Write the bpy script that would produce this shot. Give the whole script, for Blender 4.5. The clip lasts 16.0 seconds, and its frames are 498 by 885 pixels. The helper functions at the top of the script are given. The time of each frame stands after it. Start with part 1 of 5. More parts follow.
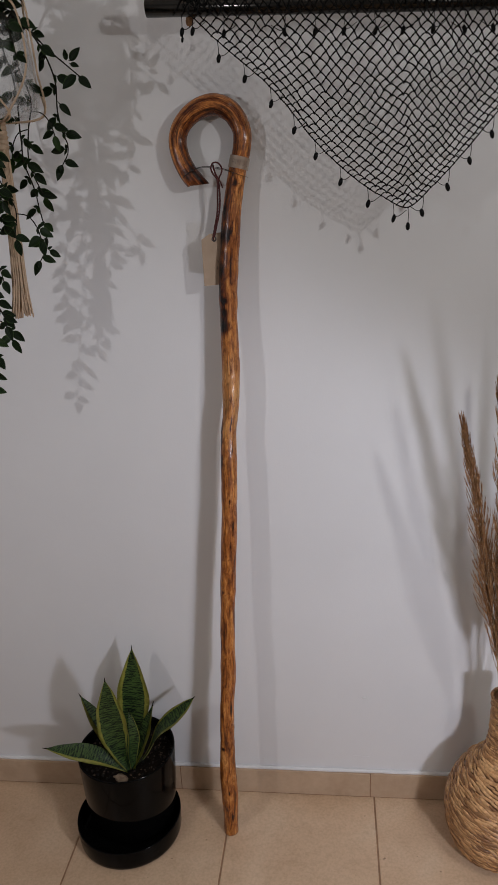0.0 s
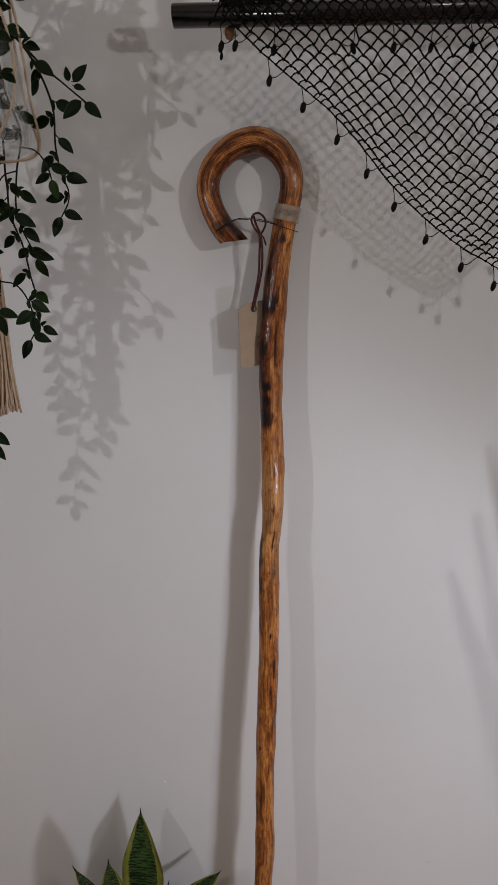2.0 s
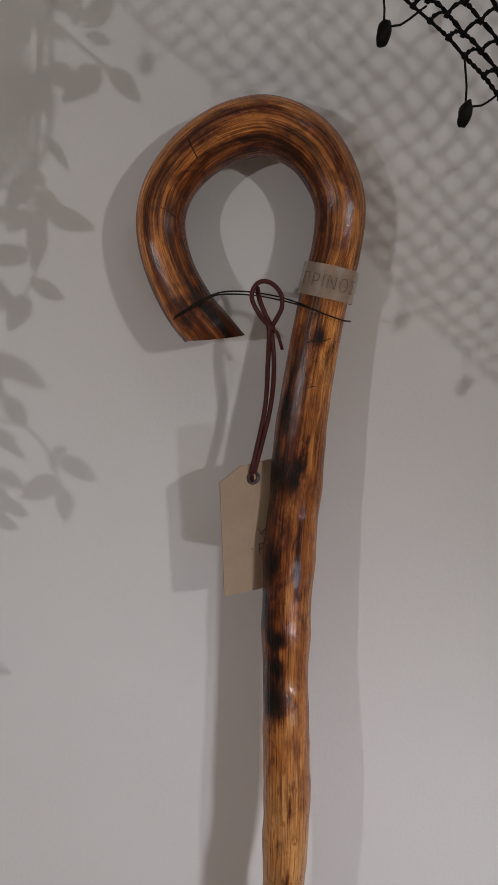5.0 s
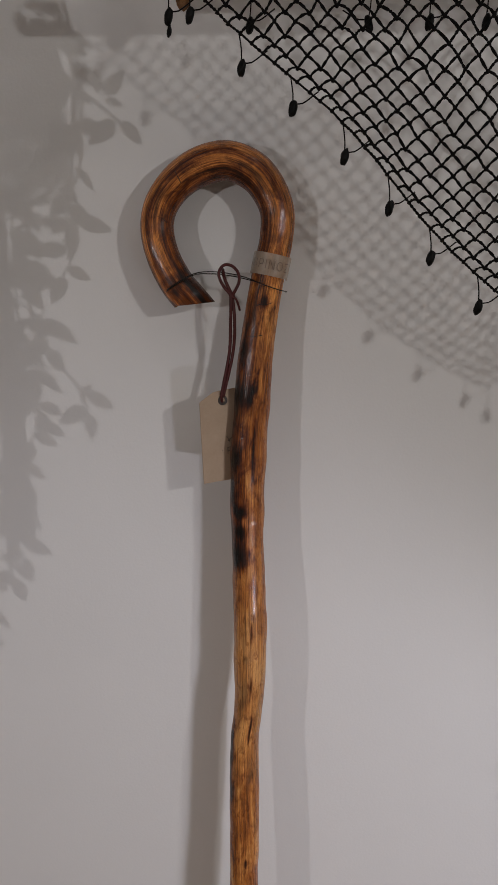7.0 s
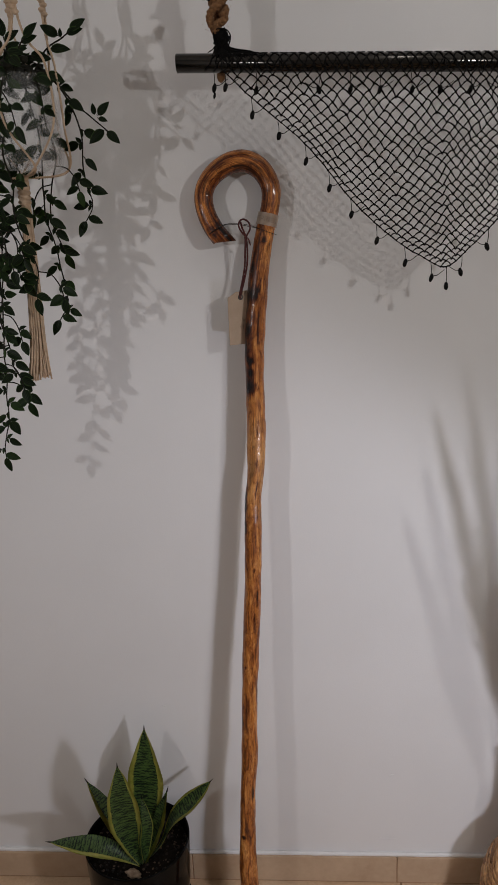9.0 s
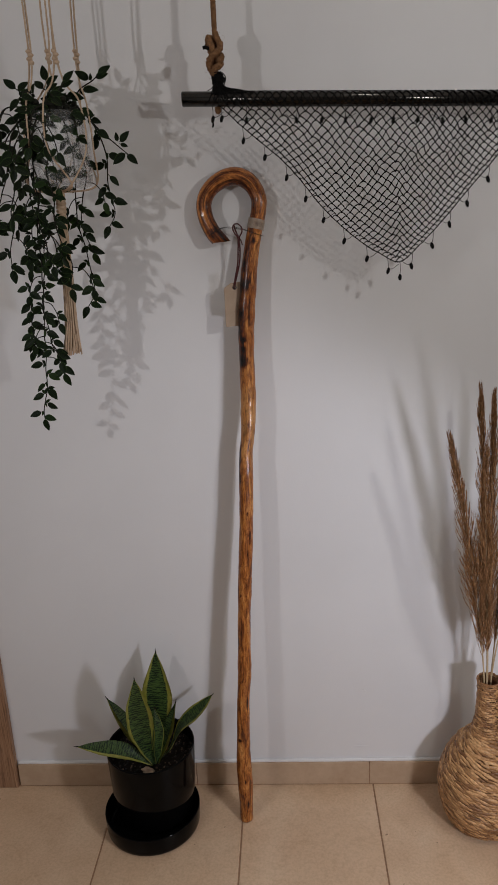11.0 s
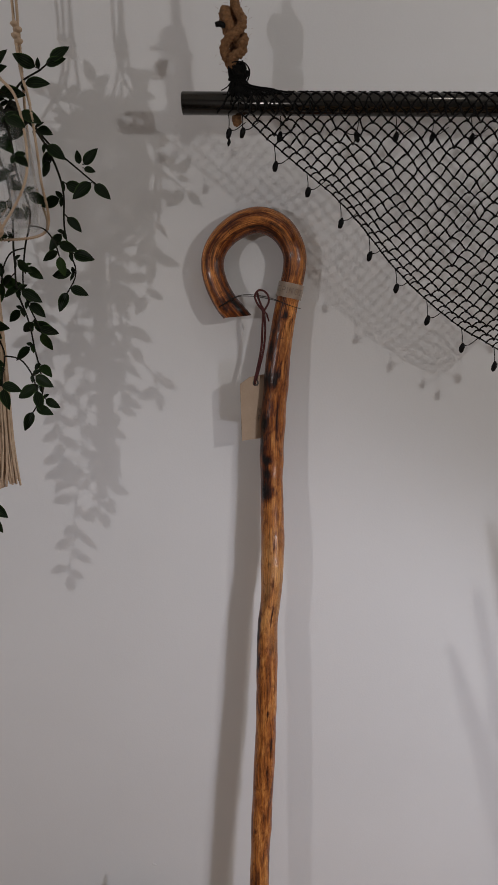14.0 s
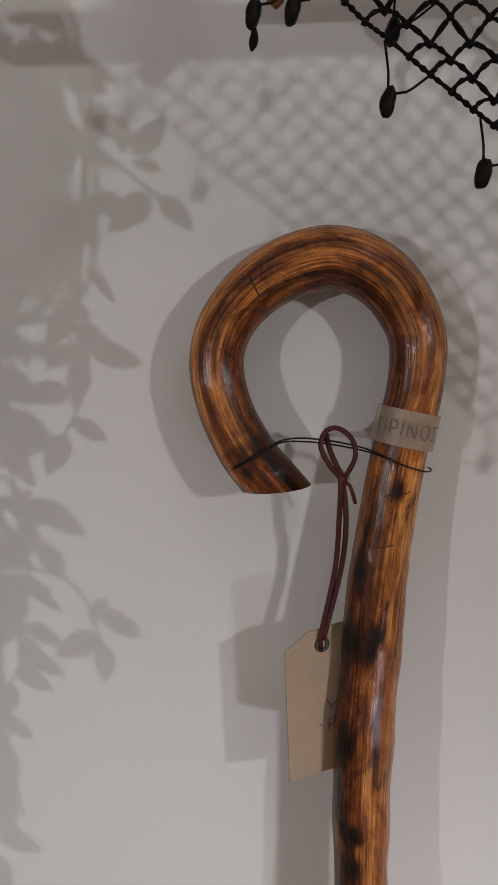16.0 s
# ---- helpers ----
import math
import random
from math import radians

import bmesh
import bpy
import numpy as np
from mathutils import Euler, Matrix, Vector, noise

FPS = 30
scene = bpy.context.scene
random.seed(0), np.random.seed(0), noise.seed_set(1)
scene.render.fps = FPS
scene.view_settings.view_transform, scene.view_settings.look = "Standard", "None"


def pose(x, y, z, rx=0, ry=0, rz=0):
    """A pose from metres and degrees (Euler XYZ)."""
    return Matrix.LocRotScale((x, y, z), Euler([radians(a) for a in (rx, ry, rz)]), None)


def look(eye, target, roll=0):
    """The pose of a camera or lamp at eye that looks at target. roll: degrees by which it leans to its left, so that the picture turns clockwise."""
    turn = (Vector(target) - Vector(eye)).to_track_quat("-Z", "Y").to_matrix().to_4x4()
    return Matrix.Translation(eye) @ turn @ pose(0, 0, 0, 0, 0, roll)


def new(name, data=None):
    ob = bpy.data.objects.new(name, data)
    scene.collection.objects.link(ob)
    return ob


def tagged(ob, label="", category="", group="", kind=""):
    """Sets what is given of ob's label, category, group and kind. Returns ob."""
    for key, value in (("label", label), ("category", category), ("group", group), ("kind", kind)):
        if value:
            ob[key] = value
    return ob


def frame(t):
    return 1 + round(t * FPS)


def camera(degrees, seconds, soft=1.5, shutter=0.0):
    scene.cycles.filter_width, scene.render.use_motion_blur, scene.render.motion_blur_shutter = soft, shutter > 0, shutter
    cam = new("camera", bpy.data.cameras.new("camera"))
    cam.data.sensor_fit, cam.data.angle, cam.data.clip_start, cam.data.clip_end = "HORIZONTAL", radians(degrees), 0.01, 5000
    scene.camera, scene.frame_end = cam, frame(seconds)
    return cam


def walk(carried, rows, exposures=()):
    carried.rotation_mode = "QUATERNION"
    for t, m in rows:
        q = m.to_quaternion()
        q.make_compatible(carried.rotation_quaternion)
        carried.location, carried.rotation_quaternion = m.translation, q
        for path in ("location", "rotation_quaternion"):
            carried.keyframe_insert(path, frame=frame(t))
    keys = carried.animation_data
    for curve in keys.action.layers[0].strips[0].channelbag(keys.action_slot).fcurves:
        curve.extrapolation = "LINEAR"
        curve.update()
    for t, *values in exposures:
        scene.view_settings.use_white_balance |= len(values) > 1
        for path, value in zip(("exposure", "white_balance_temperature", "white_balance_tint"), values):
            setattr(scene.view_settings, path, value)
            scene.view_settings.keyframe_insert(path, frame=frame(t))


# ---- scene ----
cam = camera(37.9, 16.0, soft=1.0)
PATH = [
    (0, (0.379, -1.391, 1.368), (0.146, 0.489, 0.727), -3.0),
    (0.5, (0.355, -1.339, 1.371), (0.141, 0.545, 0.735), -3.0),
    (1, (0.285, -1.247, 1.363), (0.107, 0.646, 0.74), -2.8),
    (1.5, (0.253, -1.18, 1.397), (0.103, 0.72, 0.793), -2.9),
    (2, (0.239, -1.081, 1.405), (0.077, 0.832, 0.846), -2.9),
    (2.5, (0.26, -0.954, 1.434), (0.086, 0.971, 0.92), -3.2),
    (3, (0.283, -0.866, 1.422), (-0.002, 1.061, 0.966), -2.7),
    (3.5, (0.271, -0.773, 1.407), (-0.033, 1.147, 0.940), -2.4),
    (3.7, (0.26, -0.712, 1.426), (-0.042, 1.205, 0.948), -2.1),
    (5.8, (0.174, -0.498, 1.44), (0.063, 1.45, 0.995), -2.0),
    (6, (0.168, -0.541, 1.443), (0.047, 1.402, 0.986), -2.1),
    (6.5, (0.206, -0.636, 1.444), (0.103, 1.311, 0.999), -2.3),
    (7, (0.249, -0.741, 1.419), (0.09, 1.2, 0.966), -2.4),
    (7.5, (0.247, -0.865, 1.417), (0.056, 1.072, 0.957), -2.3),
    (8, (0.191, -1.026, 1.393), (0.006, 0.904, 0.906), -2.7),
    (8.5, (0.194, -1.159, 1.416), (0.045, 0.768, 0.9), -2.9),
    (9, (0.266, -1.323, 1.389), (0.123, 0.6, 0.859), -2.6),
    (9.2, (0.283, -1.363, 1.394), (0.146, 0.555, 0.848), -2.6),
    (11.3, (0.272, -1.638, 1.402), (0.166, 0.285, 0.858), -2.8),
    (11.5, (0.27, -1.647, 1.406), (0.174, 0.274, 0.858), -2.7),
    (12, (0.268, -1.606, 1.394), (0.196, 0.32, 0.861), -2.3),
    (12.5, (0.301, -1.469, 1.404), (0.233, 0.463, 0.892), -2.1),
    (13, (0.307, -1.371, 1.401), (0.19, 0.563, 0.905), -2.1),
    (13.5, (0.251, -1.225, 1.433), (0.13, 0.713, 0.952), -1.8),
    (14, (0.225, -1.069, 1.439), (0.092, 0.88, 1.008), -1.9),
    (14.5, (0.24, -0.872, 1.462), (0.089, 1.09, 1.102), -2.0),
    (15, (0.257, -0.721, 1.456), (-0.092, 1.222, 1.132), -2.8),
    (15.5, (0.221, -0.584, 1.454), (-0.137, 1.364, 1.172), -2.6),
    (16, (0.174, -0.447, 1.485), (-0.042, 1.517, 1.177), -2.6),
]
walk(cam, [(t, look(eye, target, roll)) for t, eye, target, roll in PATH],
     exposures=((0, 0.01, 6360, 10), (2.0, -0.05, 6490, 10), (2.5, -0.05, 6530, 10), (3.5, -0.03, 6570, 10), (5, 0.03, 6620, 10), (6, 0.03, 6620, 10), (7, -0.05, 6620, 10), (7.5, -0.09, 6610, 10), (8.5, -0.04, 6590, 10), (9, 0.00, 6580, 10), (12, -0.04, 6490, 10), (13.5, -0.03, 6490, 10), (14.5, -0.10, 6560, 10), (15, -0.10, 6600, 10), (15.5, 0.03, 6620, 10), (16, 0.25, 6620, 10)))

# ---- world and lamps ----
world = bpy.data.worlds.new("world")
scene.world = world
world.use_nodes = True
world.node_tree.nodes["Background"].inputs[0].default_value = (0.9, 0.95, 1.0, 1)
world.node_tree.nodes["Background"].inputs[1].default_value = 0.02


def stand_lamp(place, watts, radius, colour):
    """A bare bulb on a stand beside the camera's way."""
    data = bpy.data.lights.new("stand_lamp", "POINT")
    data.energy, data.shadow_soft_size, data.color = watts, radius, colour
    ob = new("stand_lamp", data)
    ob.location = place
    return ob


def shaded_lamp(place, target, watts, radius, cone, colour):
    """A low lamp whose shade keeps its light from the upper wall."""
    data = bpy.data.lights.new("shaded_lamp", "SPOT")
    data.energy, data.shadow_soft_size, data.color, data.spot_size, data.spot_blend = watts, radius, colour, radians(cone), 0.55
    ob = new("shaded_lamp", data)
    ob.matrix_world = look(place, target)
    return ob


def ceiling_lamp(place, watts, radius, colour):
    """A small lamp under the ceiling, above the camera's way."""
    data = bpy.data.lights.new("ceiling_lamp", "POINT")
    data.energy, data.shadow_soft_size, data.color = watts, radius, colour
    ob = new("ceiling_lamp", data)
    ob.location = place
    return ob


stand_lamp((1.17, -1.15, 1.68), 14.8, 0.030, (1.0, 0.98, 0.965))
shaded_lamp((0.910, -1.10, 0.74), (-0.10, 0.0, 0.24), 18.5, 0.045, 97, (0.97, 0.985, 1.115))
ceiling_lamp((0.75, -0.88, 2.58), 2.2, 0.05, (1.0, 0.97, 0.94))
stand_lamp((-0.78, -1.40, 1.53), 12.6, 0.014, (1.0, 0.98, 0.995))


# ---- materials ----
def material(name, rough=0.5, metal=0.0, base=(0.5, 0.5, 0.5)):
    m = bpy.data.materials.new(name)
    m.use_nodes = True
    n, l = m.node_tree.nodes, m.node_tree.links
    b = n["Principled BSDF"]
    b.inputs["Base Color"].default_value = (*base, 1)
    b.inputs["Roughness"].default_value = rough
    b.inputs["Metallic"].default_value = metal
    b.inputs["Specular IOR Level"].default_value = 0.12 if max(base) < 0.025 else 0.5
    return m, n, l, b


def node(n, kind, **values):
    x = n.new(kind)
    for key, value in values.items():
        x.inputs[key.replace("_", " ")].default_value = value
    return x


def coords(n, l, out="Object", scale=(1, 1, 1)):
    c = n.new("ShaderNodeTexCoord")
    m = n.new("ShaderNodeMapping")
    m.inputs["Scale"].default_value = scale
    l.new(c.outputs[out], m.inputs[0])
    return m.outputs[0]


def ramp(n, l, source, stops, ease="LINEAR"):
    r = n.new("ShaderNodeValToRGB")
    r.color_ramp.interpolation = ease
    e = r.color_ramp.elements
    while len(e) < len(stops):
        e.new(0.5)
    for item, (at, colour) in zip(e, stops):
        item.position, item.color = at, (*colour, 1)
    l.new(source, r.inputs[0])
    return r.outputs[0]


def blend(n, l, kind, factor, a, b):
    x = n.new("ShaderNodeMixRGB")
    x.blend_type = kind
    for slot, value in zip(x.inputs, (factor, a, b)):
        if isinstance(value, (int, float)):
            slot.default_value = value
        elif isinstance(value, tuple):
            slot.default_value = (*value, 1)
        else:
            l.new(value, slot)
    return x.outputs[0]


def bump(n, l, b, height, strength, distance):
    x = n.new("ShaderNodeBump")
    x.inputs["Strength"].default_value, x.inputs["Distance"].default_value = strength, distance
    l.new(height, x.inputs["Height"])
    l.new(x.outputs[0], b.inputs["Normal"])


def noisy(n, l, where, scale, detail=4.0, rough=0.5, distort=0.0):
    x = node(n, "ShaderNodeTexNoise", Scale=scale, Detail=detail, Roughness=rough, Distortion=distort)
    l.new(where, x.inputs["Vector"])
    return x.outputs[0]


def varied(name, lo, hi, scale=20.0, rough=0.5, metal=0.0, strength=0.2, distance=0.002, fine=0.0, stretch=(1, 1, 1), per_piece=0.0):
    """A surface between two colours, mottled at two scales, with fine relief."""
    m, n, l, b = material(name, rough, metal, hi)
    at = coords(n, l, "Object", stretch)
    if per_piece:
        i = n.new("ShaderNodeObjectInfo")
        apart = n.new("ShaderNodeVectorMath")
        apart.operation = "MULTIPLY_ADD"
        apart.inputs[1].default_value = (37.0, 53.0, 71.0)
        l.new(i.outputs["Random"], apart.inputs[0])
        l.new(at, apart.inputs[2])
        at = apart.outputs[0]
    big = noisy(n, l, at, scale, 3)
    small = noisy(n, l, at, fine or scale * 9, 5, 0.6)
    mixed = blend(n, l, "MIX", 0.4, big, small)
    colour = ramp(n, l, mixed, ((0.3, lo), (0.7, hi)))
    if per_piece:
        shade = ramp(n, l, i.outputs["Random"], ((0.0, (1 - per_piece,) * 3), (1.0, (1.0,) * 3)))
        colour = blend(n, l, "MULTIPLY", 1.0, colour, shade)
    l.new(colour, b.inputs["Base Color"])
    bump(n, l, b, small, strength, distance)
    return m


def plaster():
    m, n, l, b = material("plaster", 0.75)
    at = coords(n, l)
    colour = ramp(n, l, noisy(n, l, at, 2.5, 4), ((0.3, (0.695, 0.69, 0.69)), (0.7, (0.745, 0.74, 0.74))))
    l.new(colour, b.inputs["Base Color"])
    roller = blend(n, l, "MIX", 0.45, noisy(n, l, at, 330, 3), noisy(n, l, at, 60, 3))
    bump(n, l, b, roller, 0.22, 0.0014)
    return m


def floor_tile():
    """Glazed beige floor tile: broad warm clouds, walked-in grime, a fine speckle and a few dark specks, other on each tile."""
    m, n, l, b = material("beige_tile", 0.32)
    i = n.new("ShaderNodeObjectInfo")
    apart = n.new("ShaderNodeVectorMath")
    apart.operation = "MULTIPLY_ADD"
    apart.inputs[1].default_value = (37.0, 53.0, 71.0)
    l.new(i.outputs["Random"], apart.inputs[0])
    l.new(coords(n, l), apart.inputs[2])
    at = apart.outputs[0]
    cloud = noisy(n, l, at, 5.5, 4, 0.55, 0.6)
    colour = ramp(n, l, cloud, ((0.30, (0.585, 0.400, 0.250)), (0.50, (0.645, 0.455, 0.295)), (0.70, (0.69, 0.51, 0.345))))
    grime = noisy(n, l, at, 17, 6, 0.68, 1.1)
    colour = blend(n, l, "MULTIPLY", 0.26, colour, ramp(n, l, grime, ((0.34, (0.70, 0.62, 0.54)), (0.47, (0.96, 0.95, 0.94)), (0.62, (1.04, 1.04, 1.04)))))
    colour = blend(n, l, "MULTIPLY", 0.5, colour, ramp(n, l, noisy(n, l, at, 170, 3, 0.6), ((0.36, (0.82, 0.79, 0.76)), (0.60, (1.05, 1.05, 1.05)))))
    colour = blend(n, l, "MULTIPLY", 0.8, colour, ramp(n, l, noisy(n, l, at, 75, 2, 0.4), ((0.20, (0.30, 0.24, 0.20)), (0.235, (1.0, 1.0, 1.0)))))
    colour = blend(n, l, "MULTIPLY", 1.0, colour, ramp(n, l, i.outputs["Random"], ((0.0, (0.93, 0.92, 0.91)), (1.0, (1.0, 1.0, 1.0)))))
    l.new(colour, b.inputs["Base Color"])
    l.new(ramp(n, l, grime, ((0.35, (0.48, 0.48, 0.48)), (0.60, (0.28, 0.28, 0.28)))), b.inputs["Roughness"])
    bump(n, l, b, cloud, 0.12, 0.0025)
    return m


def grained_door():
    """Light brown door wood with long dark pores and drawn-out cathedral grain."""
    m, n, l, b = material("door_wood", 0.5)
    broad = noisy(n, l, coords(n, l, "Object", (26, 26, 2.2)), 1.0, 4, 0.6, 1.6)
    pores = noisy(n, l, coords(n, l, "Object", (420, 420, 13)), 1.0, 3, 0.6, 0.5)
    colour = ramp(n, l, broad, ((0.34, (0.23, 0.120, 0.065)), (0.44, (0.36, 0.205, 0.118)), (0.50, (0.30, 0.165, 0.090)), (0.58, (0.43, 0.255, 0.150)), (0.68, (0.50, 0.310, 0.190))))
    colour = blend(n, l, "MULTIPLY", 0.75, colour, ramp(n, l, pores, ((0.38, (0.42, 0.36, 0.31)), (0.48, (1.0, 1.0, 1.0)))))
    l.new(colour, b.inputs["Base Color"])
    bump(n, l, b, pores, 0.35, 0.0008)
    return m


def sum_of(n, l, a, share, b):
    """b + share * (a - 0.5), for breaking soft edges along the grain."""
    x = n.new("ShaderNodeMath")
    x.operation = "MULTIPLY_ADD"
    x.inputs[1].default_value = share
    l.new(a, x.inputs[0])
    l.new(b, x.inputs[2])
    y = n.new("ShaderNodeMath")
    y.operation = "SUBTRACT"
    y.inputs[1].default_value = share * 0.5
    l.new(x.outputs[0], y.inputs[0])
    return y.outputs[0]


def varnished_wood():
    """Honey-coloured peeled branch under glossy varnish; the grain follows the branch by its UV in metres."""
    m, n, l, b = material("varnished_wood", 0.3)
    b.inputs["Coat Weight"].default_value, b.inputs["Coat Roughness"].default_value = 0.42, 0.12
    b.inputs["Specular IOR Level"].default_value = 0.22
    hair = noisy(n, l, coords(n, l, "UV", (2300, 26, 1)), 1.0, 3, 0.6, 0.2)
    fibre = noisy(n, l, coords(n, l, "UV", (1000, 17, 3)), 1.0, 4, 0.65, 0.4)
    streak = noisy(n, l, coords(n, l, "UV", (420, 9, 5)), 1.0, 4, 0.6, 0.5)
    a = n.new("ShaderNodeAttribute")
    a.attribute_name = "wood_tone"
    channels = n.new("ShaderNodeSeparateColor")
    l.new(a.outputs["Color"], channels.inputs[0])
    bent = channels.outputs[2]
    # patches of bark stain between bare honey wood, ragged along the fibres
    cloud = noisy(n, l, coords(n, l, "UV", (78, 15, 1)), 1.0, 5, 0.62, 0.9)
    patch = sum_of(n, l, fibre, 0.22, sum_of(n, l, streak, 0.26, cloud))
    colour = ramp(n, l, patch, ((0.31, (0.085, 0.022, 0.006)), (0.39, (0.20, 0.060, 0.013)), (0.47, (0.340, 0.112, 0.023)), (0.56, (0.475, 0.182, 0.043)), (0.68, (0.65, 0.31, 0.096))))
    mottle = noisy(n, l, coords(n, l, "UV", (110, 48, 4)), 1.0, 5, 0.65, 1.0)
    spots = sum_of(n, l, fibre, 0.30, mottle)
    colour = blend(n, l, "MULTIPLY", 0.72, colour, ramp(n, l, spots, ((0.33, (0.34, 0.24, 0.17)), (0.43, (0.76, 0.67, 0.59)), (0.50, (1.0, 0.98, 0.95)), (0.64, (1.2, 1.2, 1.15)))))
    # dark thin lines in the grain
    lines = ramp(n, l, fibre, ((0.36, (0.16, 0.085, 0.05)), (0.43, (0.70, 0.62, 0.56)), (0.50, (1.0, 1.0, 1.0)), (0.66, (1.15, 1.15, 1.1))))
    colour = blend(n, l, "MULTIPLY", ramp(n, l, bent, ((0.0, (0.55, 0.55, 0.55)), (1.0, (0.50, 0.50, 0.50)))), colour, lines)
    colour = blend(n, l, "MULTIPLY", 0.45, colour, ramp(n, l, hair, ((0.36, (0.30, 0.20, 0.14)), (0.48, (1.0, 1.0, 1.0)), (0.64, (1.2, 1.2, 1.15)))))
    flecks = noisy(n, l, coords(n, l, "UV", (330, 80, 5)), 1.0, 3, 0.5, 0.4)
    dashes = ramp(n, l, flecks, ((0.28, (0.30, 0.15, 0.08)), (0.35, (0.55, 0.38, 0.26)), (0.40, (1.0, 1.0, 1.0))))
    colour = blend(n, l, "MULTIPLY", 0.6, colour, dashes)
    bare = blend(n, l, "MULTIPLY", 0.7, (0.68, 0.37, 0.135), blend(n, l, "MULTIPLY", 1.0, lines, dashes))
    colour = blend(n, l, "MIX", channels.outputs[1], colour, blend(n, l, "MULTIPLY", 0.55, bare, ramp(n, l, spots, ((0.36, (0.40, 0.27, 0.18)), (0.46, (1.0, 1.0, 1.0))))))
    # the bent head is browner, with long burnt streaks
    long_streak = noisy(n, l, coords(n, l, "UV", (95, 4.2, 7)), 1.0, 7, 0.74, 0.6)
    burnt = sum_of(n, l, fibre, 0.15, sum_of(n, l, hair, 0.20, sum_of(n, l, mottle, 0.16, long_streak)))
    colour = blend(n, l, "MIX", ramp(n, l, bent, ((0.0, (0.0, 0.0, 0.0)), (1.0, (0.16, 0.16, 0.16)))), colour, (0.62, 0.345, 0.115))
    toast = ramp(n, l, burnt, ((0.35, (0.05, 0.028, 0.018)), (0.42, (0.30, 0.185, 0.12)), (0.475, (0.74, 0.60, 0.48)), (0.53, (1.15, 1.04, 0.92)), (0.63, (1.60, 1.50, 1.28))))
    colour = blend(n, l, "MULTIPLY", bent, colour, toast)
    # scorched places and the darker sides of shaft and hook, with edges that run out along the fibres
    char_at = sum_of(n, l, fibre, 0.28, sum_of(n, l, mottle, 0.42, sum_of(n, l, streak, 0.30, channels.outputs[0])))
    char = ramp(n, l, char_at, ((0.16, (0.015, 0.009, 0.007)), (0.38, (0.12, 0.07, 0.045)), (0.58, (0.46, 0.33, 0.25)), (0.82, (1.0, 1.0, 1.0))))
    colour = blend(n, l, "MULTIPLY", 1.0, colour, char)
    l.new(colour, b.inputs["Base Color"])
    l.new(ramp(n, l, fibre, ((0.35, (0.50, 0.50, 0.50)), (0.65, (0.22, 0.22, 0.22)))), b.inputs["Roughness"])
    relief = blend(n, l, "MIX", 0.5, blend(n, l, "MIX", 0.5, fibre, streak), mottle)
    bump(n, l, b, relief, 0.8, 0.0026)
    skin = n.new("ShaderNodeBump")
    skin.inputs["Strength"].default_value, skin.inputs["Distance"].default_value = 0.5, 0.0014
    l.new(relief, skin.inputs["Height"])
    l.new(skin.outputs[0], b.inputs["Coat Normal"])
    return m


def snake_leaf():
    m, n, l, b = material("snake_leaf", 0.42)
    c = n.new("ShaderNodeTexCoord")
    s = n.new("ShaderNodeSeparateXYZ")
    l.new(c.outputs["UV"], s.inputs[0])
    wave = node(n, "ShaderNodeTexWave", Scale=9.0, Distortion=5.0, Detail=3.0, Detail_Scale=2.2)
    wave.bands_direction = "Y"
    stretch = n.new("ShaderNodeMapping")
    stretch.inputs["Scale"].default_value = (0.55, 1.0, 1)
    l.new(c.outputs["UV"], stretch.inputs[0])
    l.new(stretch.outputs[0], wave.inputs["Vector"])
    ripple = n.new("ShaderNodeMapping")
    ripple.inputs["Scale"].default_value = (3.2, 36.0, 1)
    l.new(c.outputs["UV"], ripple.inputs[0])
    bars = blend(n, l, "MIX", 0.13, noisy(n, l, ripple.outputs[0], 1.0, 4, 0.65, 1.2), wave.outputs[0])
    green = ramp(n, l, bars, ((0.41, (0.005, 0.012, 0.006)), (0.465, (0.022, 0.050, 0.016)), (0.55, (0.098, 0.170, 0.044))))
    rim = n.new("ShaderNodeMath")
    rim.operation = "ABSOLUTE"
    less = n.new("ShaderNodeMath")
    less.operation = "SUBTRACT"
    less.inputs[1].default_value = 0.5
    l.new(s.outputs[0], less.inputs[0])
    l.new(less.outputs[0], rim.inputs[0])
    wob = node(n, "ShaderNodeMath")
    wob.operation = "MULTIPLY_ADD"
    wob.inputs[1].default_value = 0.09
    l.new(noisy(n, l, stretch.outputs[0], 14.0, 2), wob.inputs[0])
    l.new(rim.outputs[0], wob.inputs[2])
    edge = ramp(n, l, wob.outputs[0], ((0.425, (0, 0, 0)), (0.450, (1, 1, 1))))
    yellow = ramp(n, l, noisy(n, l, c.outputs["UV"], 9.0, 3), ((0.3, (0.30, 0.31, 0.045)), (0.7, (0.50, 0.47, 0.11))))
    l.new(blend(n, l, "MIX", edge, green, yellow), b.inputs["Base Color"])
    bump(n, l, b, wave.outputs[0], 0.12, 0.001)
    return m


